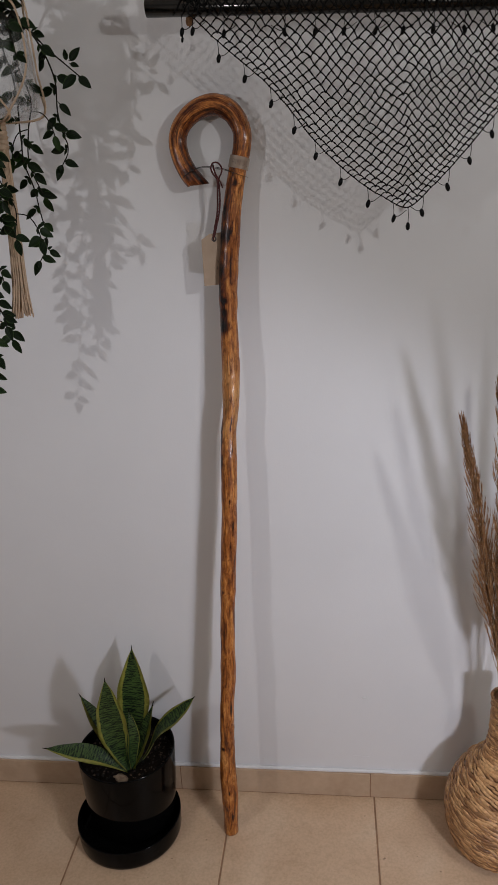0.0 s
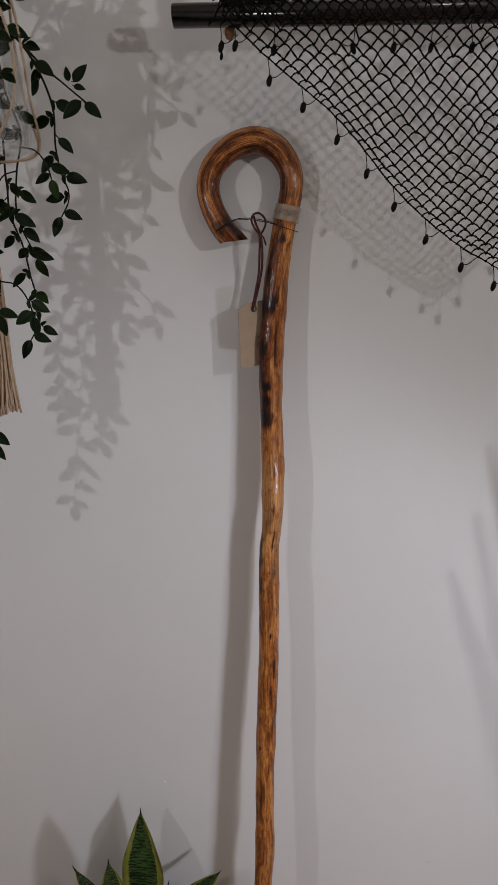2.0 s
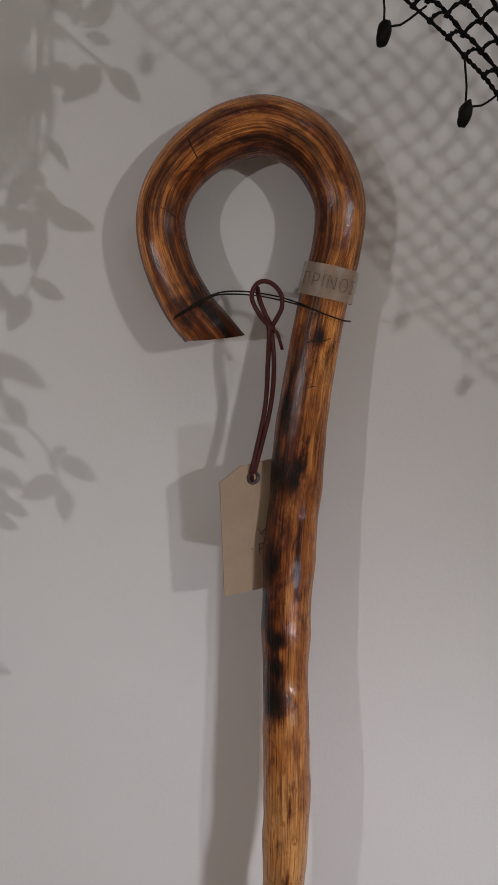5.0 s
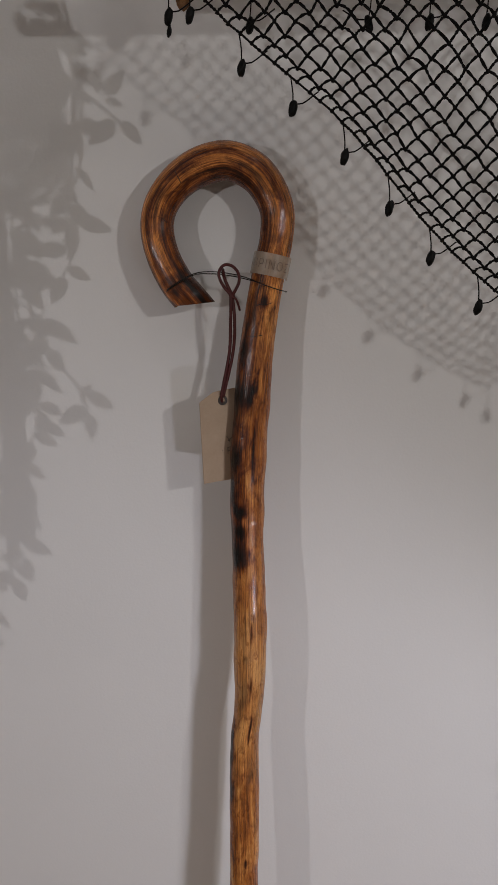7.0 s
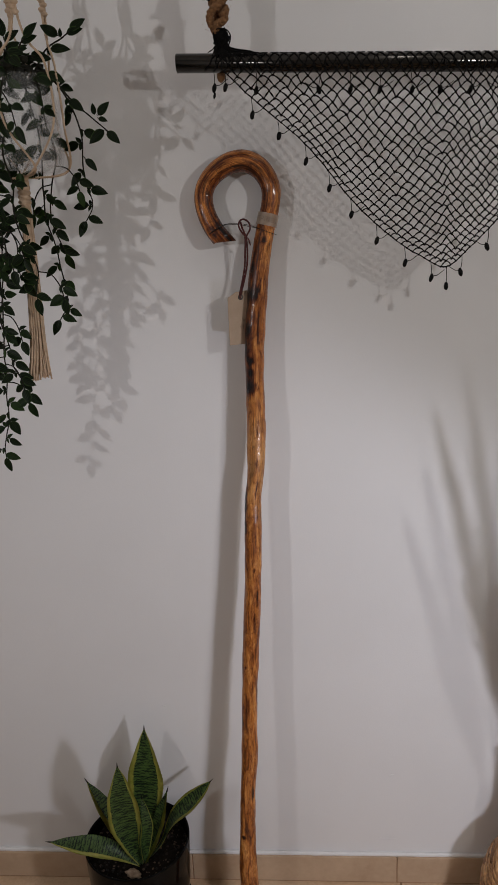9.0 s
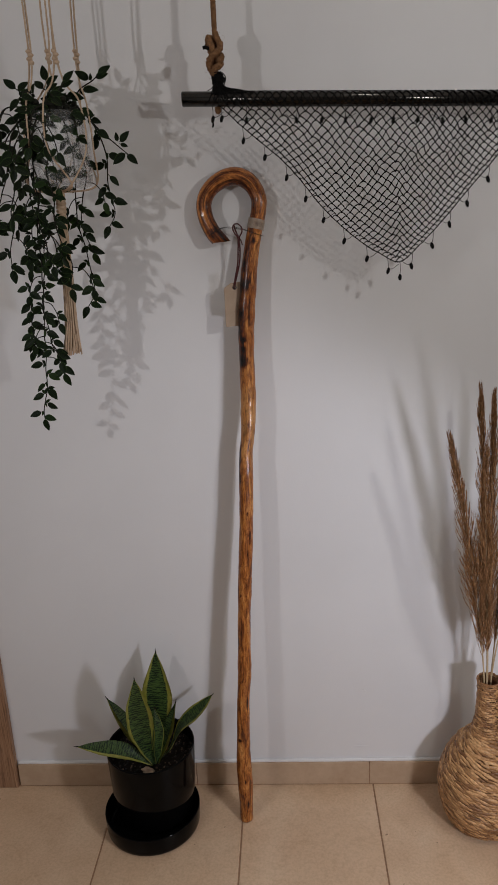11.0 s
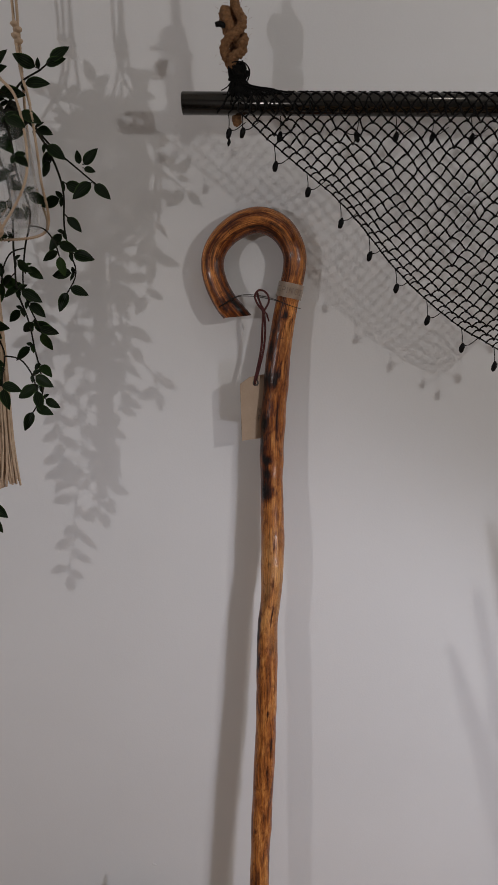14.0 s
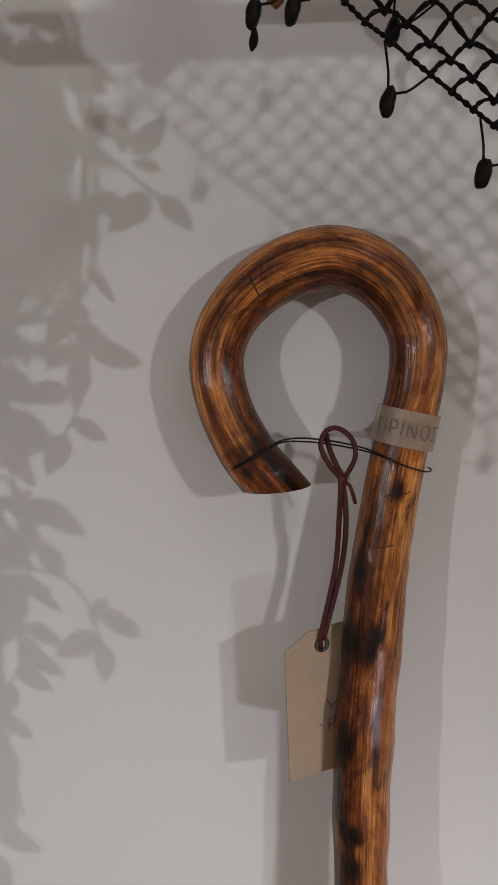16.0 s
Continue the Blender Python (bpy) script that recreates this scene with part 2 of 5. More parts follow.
def ivy_leaf():
    m, n, l, b = material("ivy_leaf", 0.45, 0.0, (0.01, 0.01, 0.01))
    c = n.new("ShaderNodeTexCoord")
    s = n.new("ShaderNodeSeparateXYZ")
    l.new(c.outputs["UV"], s.inputs[0])
    less = node(n, "ShaderNodeMath")
    less.operation = "SUBTRACT"
    less.inputs[1].default_value = 0.5
    l.new(s.outputs[0], less.inputs[0])
    off = n.new("ShaderNodeMath")
    off.operation = "ABSOLUTE"
    l.new(less.outputs[0], off.inputs[0])
    vein = ramp(n, l, off.outputs[0], ((0.0, (0.8, 0.8, 0.8)), (0.05, (0, 0, 0)), (0.13, (0.05, 0.05, 0.05)), (0.18, (0.5, 0.5, 0.5)), (0.24, (0, 0, 0)), (0.31, (0.05, 0.05, 0.05)), (0.36, (0.4, 0.4, 0.4)), (0.42, (0, 0, 0))))
    edge = ramp(n, l, off.outputs[0], ((0.40, (0, 0, 0)), (0.5, (1, 1, 1))))
    i = n.new("ShaderNodeObjectInfo")
    tone = ramp(n, l, i.outputs["Random"], ((0.0, (0.002, 0.004, 0.0015)), (0.55, (0.0035, 0.008, 0.003)), (0.85, (0.008, 0.018, 0.005)), (1.0, (0.022, 0.046, 0.009))))
    mott = ramp(n, l, noisy(n, l, c.outputs["UV"], 6.0, 4), ((0.3, (0.75, 0.75, 0.75)), (0.7, (1.15, 1.15, 1.1))))
    tone = blend(n, l, "MULTIPLY", 1.0, tone, mott)
    tone = blend(n, l, "MIX", vein, tone, (0.024, 0.046, 0.014))
    tone = blend(n, l, "MIX", edge, tone, (0.045, 0.085, 0.022))
    l.new(tone, b.inputs["Base Color"])
    return m


def straw(name, lo, mid, hi, rough=0.65):
    m, n, l, b = material(name, rough)
    g = n.new("ShaderNodeNewGeometry")
    tone = ramp(n, l, g.outputs["Random Per Island"], ((0.0, lo), (0.5, mid), (1.0, hi)))
    fibre = noisy(n, l, coords(n, l, "Object", (1, 1, 1)), 220, 4)
    streaks = ramp(n, l, fibre, ((0.3, (0.6, 0.6, 0.6)), (0.7, (1.1, 1.1, 1.1))))
    l.new(blend(n, l, "MULTIPLY", 1.0, tone, streaks), b.inputs["Base Color"])
    bump(n, l, b, fibre, 0.3, 0.001)
    return m


def glass():
    m, n, l, b = material("clear_glass", 0.04)
    b.inputs["Transmission Weight"].default_value, b.inputs["IOR"].default_value = 0.86, 1.45
    b.inputs["Base Color"].default_value = (0.93, 0.95, 0.95, 1)
    clear, mix = n.new("ShaderNodeBsdfTransparent"), n.new("ShaderNodeMixShader")
    mix.inputs[0].default_value = 0.72
    l.new(b.outputs[0], mix.inputs[1])
    l.new(clear.outputs[0], mix.inputs[2])
    l.new(mix.outputs[0], n["Material Output"].inputs[0])
    return m


M_PLASTER = plaster()
M_FILLER = varied("wall_filler", (0.70, 0.685, 0.675), (0.77, 0.755, 0.745), 25, 0.8, 0, 0.4, 0.001)
# even grey, picked for how much light the unseen walls throw back
M_FAR = varied("unseen_wall_grey", (0.28, 0.27, 0.265), (0.33, 0.32, 0.315), 3, 0.85)
M_CEILING = varied("ceiling_paint", (0.68, 0.68, 0.68), (0.74, 0.74, 0.74), 3, 0.8)
M_TILE = floor_tile()
M_GROUT = varied("grout", (0.23, 0.128, 0.068), (0.38, 0.230, 0.132), 40, 0.9)
M_SKIRT = varied("skirting_tile", (0.43, 0.30, 0.195), (0.57, 0.42, 0.29), 9, 0.38, 0, 0.06, 0.0006, 60, per_piece=0.06)
M_DOOR = grained_door()
M_STAFF = varnished_wood()
M_TAPE = varied("clear_tape", (0.36, 0.28, 0.21), (0.56, 0.47, 0.38), 70, 0.32, 0, 0.3, 0.001)
M_TAPE.node_tree.nodes["Principled BSDF"].inputs["Alpha"].default_value = 0.62
M_INK = varied("ink", (0.075, 0.058, 0.050), (0.24, 0.18, 0.14), 400, 0.6)
M_WIRE = varied("iron_wire", (0.015, 0.013, 0.012), (0.04, 0.035, 0.03), 90, 0.45, 0.8)
M_CORD = varied("red_leather_cord", (0.038, 0.002, 0.002), (0.075, 0.004, 0.003), 90, 0.6)
M_CARD = varied("tag_card", (0.37, 0.268, 0.186), (0.43, 0.320, 0.230), 40, 0.75, 0, 0.1, 0.0005)
M_EYELET = varied("eyelet_metal", (0.07, 0.06, 0.055), (0.14, 0.125, 0.115), 120, 0.4, 0.8)
M_CHROME = varied("polished_steel", (0.045, 0.042, 0.038), (0.07, 0.066, 0.06), 14, 0.16, 1.0, 0.03, 0.0004)
M_NET = varied("black_net_yarn", (0.0025, 0.0025, 0.0025), (0.007, 0.0065, 0.006), 300, 0.75, 0, 0.8, 0.001, 900)
M_BEAD = varied("black_bead", (0.002, 0.002, 0.002), (0.006, 0.0055, 0.005), 120, 0.4, 0, 0.5, 0.001, 500)
M_ROPE = varied("jute_rope", (0.085, 0.036, 0.013), (0.33, 0.165, 0.068), 210, 0.92, 0, 1.0, 0.0016, 900)
M_MACRAME = varied("macrame_cord", (0.44, 0.31, 0.20), (0.60, 0.45, 0.32), 120, 0.85, 0, 0.7, 0.001, 600)
M_GLASS = glass()
M_BLACKPOT = varied("glossy_black", (0.0015, 0.0015, 0.0015), (0.003, 0.003, 0.003), 10, 0.09, 0, 0.02, 0.0005)
M_BLACKPOT.node_tree.nodes["Principled BSDF"].inputs["Specular IOR Level"].default_value = 0.11
M_CRUMB = straw("soil_crumb", (0.003, 0.002, 0.0015), (0.010, 0.006, 0.004), (0.14, 0.09, 0.06), 0.9)
M_SOIL = varied("potting_soil", (0.002, 0.0014, 0.001), (0.018, 0.012, 0.008), 130, 0.95, 0, 1.0, 0.004, 500)
M_BARK = varied("bark_chip", (0.16, 0.10, 0.06), (0.40, 0.30, 0.21), 90, 0.85, 0, 0.8, 0.002)
M_SNAKE = snake_leaf()
M_IVY = ivy_leaf()
M_STEM = varied("ivy_stem", (0.010, 0.010, 0.008), (0.022, 0.022, 0.014), 90, 0.6)
M_WEAVE = straw("woven_seagrass", (0.21, 0.090, 0.032), (0.46, 0.235, 0.092), (0.70, 0.405, 0.180), 0.42)
M_CORE = varied("vase_core", (0.10, 0.042, 0.015), (0.17, 0.078, 0.030), 60, 0.9)
M_PLUME = straw("pampas_plume", (0.12, 0.047, 0.015), (0.32, 0.145, 0.052), (0.62, 0.35, 0.155), 0.85)
M_STALK = varied("pampas_stalk", (0.40, 0.28, 0.15), (0.55, 0.42, 0.26), 60, 0.6, stretch=(1, 1, 0.1))


# ---- building blocks ----
def mesh_of(bm, name, mat, smooth=True):
    me = bpy.data.meshes.new(name)
    bm.normal_update()
    bm.to_mesh(me)
    bm.free()
    if smooth:
        me.shade_smooth()
    if mat:
        me.materials.append(mat)
    return me


def part(name, bm, mat, parent=None, label="", smooth=True):
    ob = new(name, mesh_of(bm, name, mat, smooth))
    if parent:
        ob.parent = parent
    return tagged(ob, label)


def thing(name, label, category, place=(0, 0, 0), group="", kind=""):
    ob = new(name)
    ob.location = place
    ob.empty_display_size = 0.05
    return tagged(ob, label, category, group, kind)


def slab(x0, x1, y0, y1, z0, z1, bevel=0.0):
    bm = bmesh.new()
    bmesh.ops.create_cube(bm, size=1)
    for v in bm.verts:
        v.co = Vector(((x0 + x1) / 2 + v.co.x * (x1 - x0), (y0 + y1) / 2 + v.co.y * (y1 - y0), (z0 + z1) / 2 + v.co.z * (z1 - z0)))
    if bevel:
        bmesh.ops.bevel(bm, geom=list(bm.edges), offset=bevel, segments=2, profile=0.5, affect="EDGES")
    return bm


def glide(points, step):
    """Even points along a Catmull-Rom line through tuples of any length."""
    p = [np.array(q, float) for q in points]
    p = [2 * p[0] - p[1], *p, 2 * p[-1] - p[-2]]
    out = []
    for a, b, c, d in zip(p, p[1:], p[2:], p[3:]):
        count = max(1, int(np.linalg.norm((c - b)[:3]) / step))
        for k in range(count):
            t = k / count
            out.append(0.5 * (2 * b + (c - a) * t + (2 * a - 5 * b + 4 * c - d) * t * t + (3 * b - a - 3 * c + d) * t ** 3))
    out.append(p[-2])
    return out


def frames_along(line):
    """Tangent, side and up vectors along a line, without twist."""
    line = [Vector(q[:3]) for q in line]
    tangents = [(line[min(i + 1, len(line) - 1)] - line[max(i - 1, 0)]).normalized() for i in range(len(line))]
    side = tangents[0].cross(Vector((0, 1, 0.01))).normalized()
    out = []
    for q, t in zip(line, tangents):
        side = (side - t * side.dot(t)).normalized()
        out.append((q, t, side, t.cross(side)))
    return out


def tube(bm, line, radius, sides=6, caps=True):
    """A tube along a line; radius: a number, or one for each point."""
    rings = []
    for i, (q, t, a, b) in enumerate(frames_along(line)):
        r = radius if isinstance(radius, (int, float)) else radius[i]
        rings.append([bm.verts.new(q + r * (math.cos(k * math.tau / sides) * a + math.sin(k * math.tau / sides) * b)) for k in range(sides)])
    for r0, r1 in zip(rings, rings[1:]):
        for k in range(sides):
            bm.faces.new((r0[k], r0[(k + 1) % sides], r1[(k + 1) % sides], r1[k]))
    if caps:
        bm.faces.new(rings[0][::-1])
        bm.faces.new(rings[-1])
    return rings


def twisted(bm, line, radius, turns_per_metre=90, strands=2, sides=5):
    """A laid rope: strands wound round one another along a line."""
    run = 0.0
    ways = [[] for _ in range(strands)]
    last = None
    for q, t, a, b in frames_along(line):
        run += (q - last).length if last else 0
        last = q
        for k in range(strands):
            turn = math.tau * (run * turns_per_metre + k / strands)
            ways[k].append(q + radius * 0.5 * (math.cos(turn) * a + math.sin(turn) * b))
    for way in ways:
        tube(bm, way, radius * 0.58, sides)


def lathe(profile, segments=48):
    bm = bmesh.new()
    rings = []
    for r, z in profile:
        rings.append([bm.verts.new((r * math.cos(k * math.tau / segments), r * math.sin(k * math.tau / segments), z)) for k in range(segments)] if r > 1e-6 else [bm.verts.new((0, 0, z))])
    for a, b in zip(rings, rings[1:]):
        for k in range(segments):
            j = (k + 1) % segments
            if len(a) == 1:
                bm.faces.new((a[0], b[j], b[k]))
            elif len(b) == 1:
                bm.faces.new((a[k], a[j], b[0]))
            else:
                bm.faces.new((a[k], a[j], b[j], b[k]))
    bmesh.ops.recalc_face_normals(bm, faces=bm.faces)
    return bm


def lump(bm, place, size, squash=(1, 1, 1), turn=None, rough=0.0, detail=2):
    made = bmesh.ops.create_icosphere(bm, subdivisions=detail, radius=1.0)["verts"]
    for v in made:
        grow = 1 + rough * noise.noise(v.co * 1.7 + Vector(place) * 37)
        co = Vector((v.co.x * squash[0], v.co.y * squash[1], v.co.z * squash[2])) * size * grow
        v.co = (turn @ co if turn else co) + Vector(place)


# ---- the room ----
RX0, RX1, RY, RZ = -1.62, 2.2, -2.75, 2.63
wall = tagged(part("wall_north", slab(RX0 - 0.12, RX1 + 0.12, 0, 0.12, -0.1, RZ, 0), M_PLASTER, smooth=False), "smooth white-painted plaster wall", "wall", kind="structure")
# added unseen walls; their distance and grey set the bounced light
tagged(part("wall_south", slab(RX0 - 0.12, RX1 + 0.12, RY - 0.12, RY, -0.1, RZ, 0), M_FAR, smooth=False), "unseen plain grey wall added to close the room", "wall", kind="structure")
tagged(part("wall_west", slab(RX0 - 0.12, RX0, RY, 0, -0.1, RZ, 0), M_FAR, smooth=False), "unseen plain grey side wall added to close the room", "wall", kind="structure")
tagged(part("wall_east", slab(RX1, RX1 + 0.12, RY, 0, -0.1, RZ, 0), M_FAR, smooth=False), "unseen plain grey side wall added to close the room", "wall", kind="structure")
tagged(part("ceiling", slab(RX0 - 0.12, RX1 + 0.12, RY - 0.12, 0.12, RZ, RZ + 0.1, 0), M_CEILING, smooth=False), "plain white ceiling", "ceiling", kind="structure")
floor = tagged(part("floor", slab(RX0 - 0.12, RX1 + 0.12, RY - 0.12, 0.12, -0.1, -0.0016, 0), M_GROUT, smooth=False), "beige ceramic tile floor with narrow joints", "floor", kind="structure")
baseboard = tagged(part("baseboard", slab(-0.484, RX1, -0.0090, -0.0005, 0, 0.064, 0), M_GROUT, smooth=False), "beige ceramic skirting along the wall", "baseboard", kind="structure")

# ridges and blisters left in the wall's paint
for x, z, long, tall, lean in ((0.435, 0.1115, 0.017, 0.0011, 0.02), (0.440, 0.277, 0.006, 0.0012, -0.3), (-0.039, 0.448, 0.004, 0.0016, 0.4)):
    bm = bmesh.new()
    lump(bm, (x, 0.0, z), 1.0, (long, 0.0011, tall), Matrix.Rotation(lean, 3, "Y"), 0.5, 3)
    part("paint_ridge", bm, M_PLASTER, wall)

# ---- door casing at the wall ----
door = thing("door_1", "light brown wooden door frame with a grained finish", "door", (-0.487, 0, 0), kind="structure")
part("casing", slab(-0.095, 0, -0.016, -0.0005, 0, 2.12, 0.002), M_DOOR, door, smooth=False)
part("casing", slab(-0.995, -0.90, -0.016, -0.0005, 0, 2.12, 0.002), M_DOOR, door, smooth=False)
part("casing", slab(-0.899, -0.096, -0.016, -0.0005, 2.03, 2.12, 0.002), M_DOOR, door, smooth=False)
part("door_leaf", slab(-0.897, -0.098, -0.008, -0.0005, 0.008, 2.027, 0.002), M_DOOR, door, smooth=False)

# ---- the crook ----
STAFF_X = [(0.0, 0.135, 0.0155), (0.047, 0.1365, 0.0168), (0.108, 0.136, 0.0185), (0.182, 0.1355, 0.0172), (0.226, 0.1375, 0.0158), (0.326, 0.1415, 0.015),
           (0.395, 0.1475, 0.016), (0.53, 0.153, 0.015), (0.658, 0.161, 0.0162), (0.78, 0.169, 0.0157), (0.875, 0.173, 0.0158), (0.935, 0.1755, 0.015),
           (0.966, 0.180, 0.0143), (1.01, 0.1835, 0.0165), (1.065, 0.186, 0.0168), (1.15, 0.1865, 0.0165), (1.222, 0.189, 0.0178), (1.30, 0.1965, 0.0178)]
HOOK = [(0.2035, 1.355, 0.0164), (0.2145, 1.411, 0.0160), (0.2245, 1.450, 0.0160), (0.2255, 1.478, 0.0164), (0.2145, 1.502, 0.0174), (0.199, 1.516, 0.0180), (0.179, 1.523, 0.0181),
        (0.155, 1.519, 0.0180), (0.135, 1.508, 0.0172), (0.1195, 1.492, 0.0164), (0.1118, 1.475, 0.0160), (0.1108, 1.458, 0.0160), (0.1160, 1.436, 0.0162), (0.1272, 1.413, 0.0164), (0.1388, 1.398, 0.0165)]


def staff_y(z):
    return -0.125 + 0.068 * min(z, 1.5)


FRONT = 0.25


def crook():
    ob = thing("shepherd_crook", "tall varnished wooden shepherd's crook leaning against the white wall", "walking stick", (0.135, -0.125, 0))
    line = glide([(x, staff_y(z), z, r) for z, x, r in STAFF_X] + [(x, staff_y(z), z, r) for x, z, r in HOOK], 0.003)
    bm = bmesh.new()
    uv = bm.loops.layers.uv.new("UVMap")
    shade = bm.verts.layers.float_color.new("wood_tone")
    sides, rings, runs, run, last = 40, [], [], 0.0, None
    ways = frames_along(line)
    # burnt places: height, half height, side, half width as a share of the girth
    scorched = [(1.141, 0.010, -0.09, 0.085), (1.168, 0.004, -0.07, 0.05), (1.188, 0.004, -0.04, 0.04), (1.210, 0.010, -0.16, 0.04), (1.240, 0.008, -0.12, 0.04),
                (1.300, 0.010, -0.16, 0.065), (1.298, 0.0045, 0.00, 0.022), (1.308, 0.004, 0.01, 0.03), (1.392, 0.0035, 0.02, 0.03), (1.345, 0.010, -0.12, 0.03), (0.925, 0.022, -0.19, 0.05),
                (0.80, 0.004, 0.03, 0.014), (0.745, 0.012, 0.10, 0.020), (0.70, 0.008, 0.06, 0.013), (0.60, 0.004, -0.09, 0.016), (0.325, 0.014, 0.12, 0.022), (0.226, 0.003, -0.08, 0.05), (0.115, 0.005, 0.02, 0.014), (0.05, 0.008, 0.06, 0.020), (1.06, 0.008, 0.02, 0.007), (1.035, 0.012, 0.06, 0.006), (1.045, 0.007, -0.06, 0.006), (1.005, 0.009, 0.03, 0.006), (0.985, 0.008, -0.04, 0.007), (0.955, 0.010, 0.05, 0.006), (1.25, 0.02, 0.05, 0.010), (0.88, 0.012, -0.18, 0.03), (0.48, 0.012, -0.17, 0.022)]
    for i, (q, t, a, b) in enumerate(ways):
        run += (q - last).length if last else 0
        last = q
        ring = []
        for k in range(sides):
            turn = k * math.tau / sides
            out = math.cos(turn) * a + math.sin(turn) * b
            r = line[i][3] * (1 + (0.075 * noise.noise(Vector((q + out * 0.012) * 24)) + 0.035 * noise.noise(Vector((q + out * 0.015) * 58))) * (1.0 if run < 1.36 else 0.4))
            place = q + out * r
            if i == len(ways) - 1:
                sawn = (t * 0.14 + Vector((-0.02, 0, -0.9))).normalized()
                place += t * ((q + t * 0.007 - place).dot(sawn) / t.dot(sawn))
            if i == 0:
                place.z = 0.001
            v = bm.verts.new(place)
            dark = 1.0
            for z, tall, side, wide in scorched:
                if q.x > 0.165 or q.z < 1.3:
                    round_off = ((turn / math.tau - FRONT - side + 0.5) % 1) - 0.5
                    ragged = 1 + 1.1 * noise.noise(Vector((turn * 4.5, place.z * 45, 8))) + 0.6 * noise.noise(Vector((turn * 11, place.z * 120, 3)))
                    dark *= 1 - 0.95 * math.exp(-(((q.z - z) / tall / 1.5) ** 2 + (round_off / wide / 1.3) ** 2) * max(ragged, 0.2))
            # one side of the upper shaft is browner
            if 1.13 < q.z < 1.42 and (q.x > 0.165 or q.z < 1.3):
                aside = ((turn / math.tau - FRONT + 0.5) % 1) - 0.5 + 0.05 * noise.noise(Vector((turn * 3, q.z * 30, 6)))
                dark *= 1 - 0.45 * float(np.interp(aside, (-0.12, -0.02, 0.05), (1.0, 0.8, 0.0))) * float(np.interp(q.z, (1.13, 1.17, 1.36, 1.42), (0.3, 1.0, 1.0, 0.2)))
            # the hook is darker on its front and inner side than on its outer rim
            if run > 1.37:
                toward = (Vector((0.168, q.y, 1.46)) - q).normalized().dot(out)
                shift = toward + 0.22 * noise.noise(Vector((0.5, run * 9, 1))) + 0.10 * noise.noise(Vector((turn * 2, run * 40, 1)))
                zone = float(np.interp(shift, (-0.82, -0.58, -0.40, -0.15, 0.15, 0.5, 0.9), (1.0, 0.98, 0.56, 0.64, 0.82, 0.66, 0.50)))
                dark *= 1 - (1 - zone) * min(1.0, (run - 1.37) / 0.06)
            if i > len(ways) - 10:
                dark *= 0.70 + 0.32 * noise.noise(place * 260)
            pale = math.exp(-((q.z - 1.0) / 0.085) ** 2) * (0.45 + 0.5 * noise.noise(Vector((turn * 0.9, q.z * 26, 4)))) if run < 1.3 else 0.0
            v[shade] = (dark, max(0.0, pale), max(0.0, min(0.95, (run - 1.33) / 0.08)) if run > 1.2 else 0.0, 1)
            ring.append(v)
        rings.append(ring)
        runs.append(run)
    for i, (r0, r1) in enumerate(zip(rings, rings[1:])):
        for k in range(sides):
            f = bm.faces.new((r0[k], r0[(k + 1) % sides], r1[(k + 1) % sides], r1[k]))
            for loop, (u, v) in zip(f.loops, ((k, runs[i]), (k + 1, runs[i]), (k + 1, runs[i + 1]), (k, runs[i + 1]))):
                loop[uv].uv = (u / sides * 0.105, v)
    for ring in (rings[0][::-1], rings[-1]):
        middle = bm.verts.new(sum((v.co for v in ring), Vector()) / sides)
        middle[shade] = (0.8, 0.0, 0.0, 1)
        for k in range(sides):
            f = bm.faces.new((ring[k], ring[(k + 1) % sides], middle))
            for loop in f.loops:
                loop[uv].uv = (loop.vert.co.x, loop.vert.co.y)
    bmesh.ops.recalc_face_normals(bm, faces=bm.faces)
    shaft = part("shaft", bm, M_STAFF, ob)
    shaft.matrix_parent_inverse = ob.matrix_basis.inverted()
    # drying cracks across the grain
    for points in ([(0.1335, 1.5140), (0.1350, 1.5105), (0.1368, 1.5070), (0.1385, 1.5030)], [(0.1142, 1.4750), (0.1185, 1.4728), (0.1225, 1.4690), (0.1262, 1.4660)],
                   [(0.2040, 1.3890), (0.2085, 1.3905), (0.2140, 1.3900), (0.2195, 1.3915)], [(0.1950, 1.3610), (0.2010, 1.3605), (0.2080, 1.3615), (0.2145, 1.3612)], [(0.1790, 1.0960), (0.1850, 1.0965), (0.1905, 1.0958)]):
        bm = bmesh.new()
        way = []
        for x, z in points:
            centre = min(line, key=lambda p: (p[0] - x) ** 2 + (p[2] - z) ** 2)
            off = math.hypot(centre[0] - x, centre[2] - z)
            way.append((x, centre[1] - math.sqrt(max(centre[3] ** 2 - off ** 2, 0.0)) + 0.0001, z))
        tube(bm, glide(way, 0.002), 0.00042, 5)
        crack = part("crack", bm, M_WIRE, ob, "dark drying crack")
        crack.matrix_parent_inverse = ob.matrix_basis.inverted()
    # a strip of tape round the upper shaft, with the wood's name written on it
    axis0, axis1 = Vector((0.2160, staff_y(1.42), 1.4155)), Vector((0.2222, staff_y(1.445), 1.4405))
    up = (axis1 - axis0).normalized()
    across = Vector((0, 1, 0)).cross(up).normalized()
    front = up.cross(across)
    front = front if front.y < 0 else -front

    def on_tape(angle, height, r):
        return axis0 + up * height + (math.sin(angle) * across + math.cos(angle) * front) * r

    bm = bmesh.new()
    grid = [[bm.verts.new(on_tape(-2.0 + 4.0 * i / 24, 0.0205 * j / 4, 0.0181 + 0.0002 * noise.noise(Vector((i, j, 0)) * 0.8))) for j in range(5)] for i in range(25)]
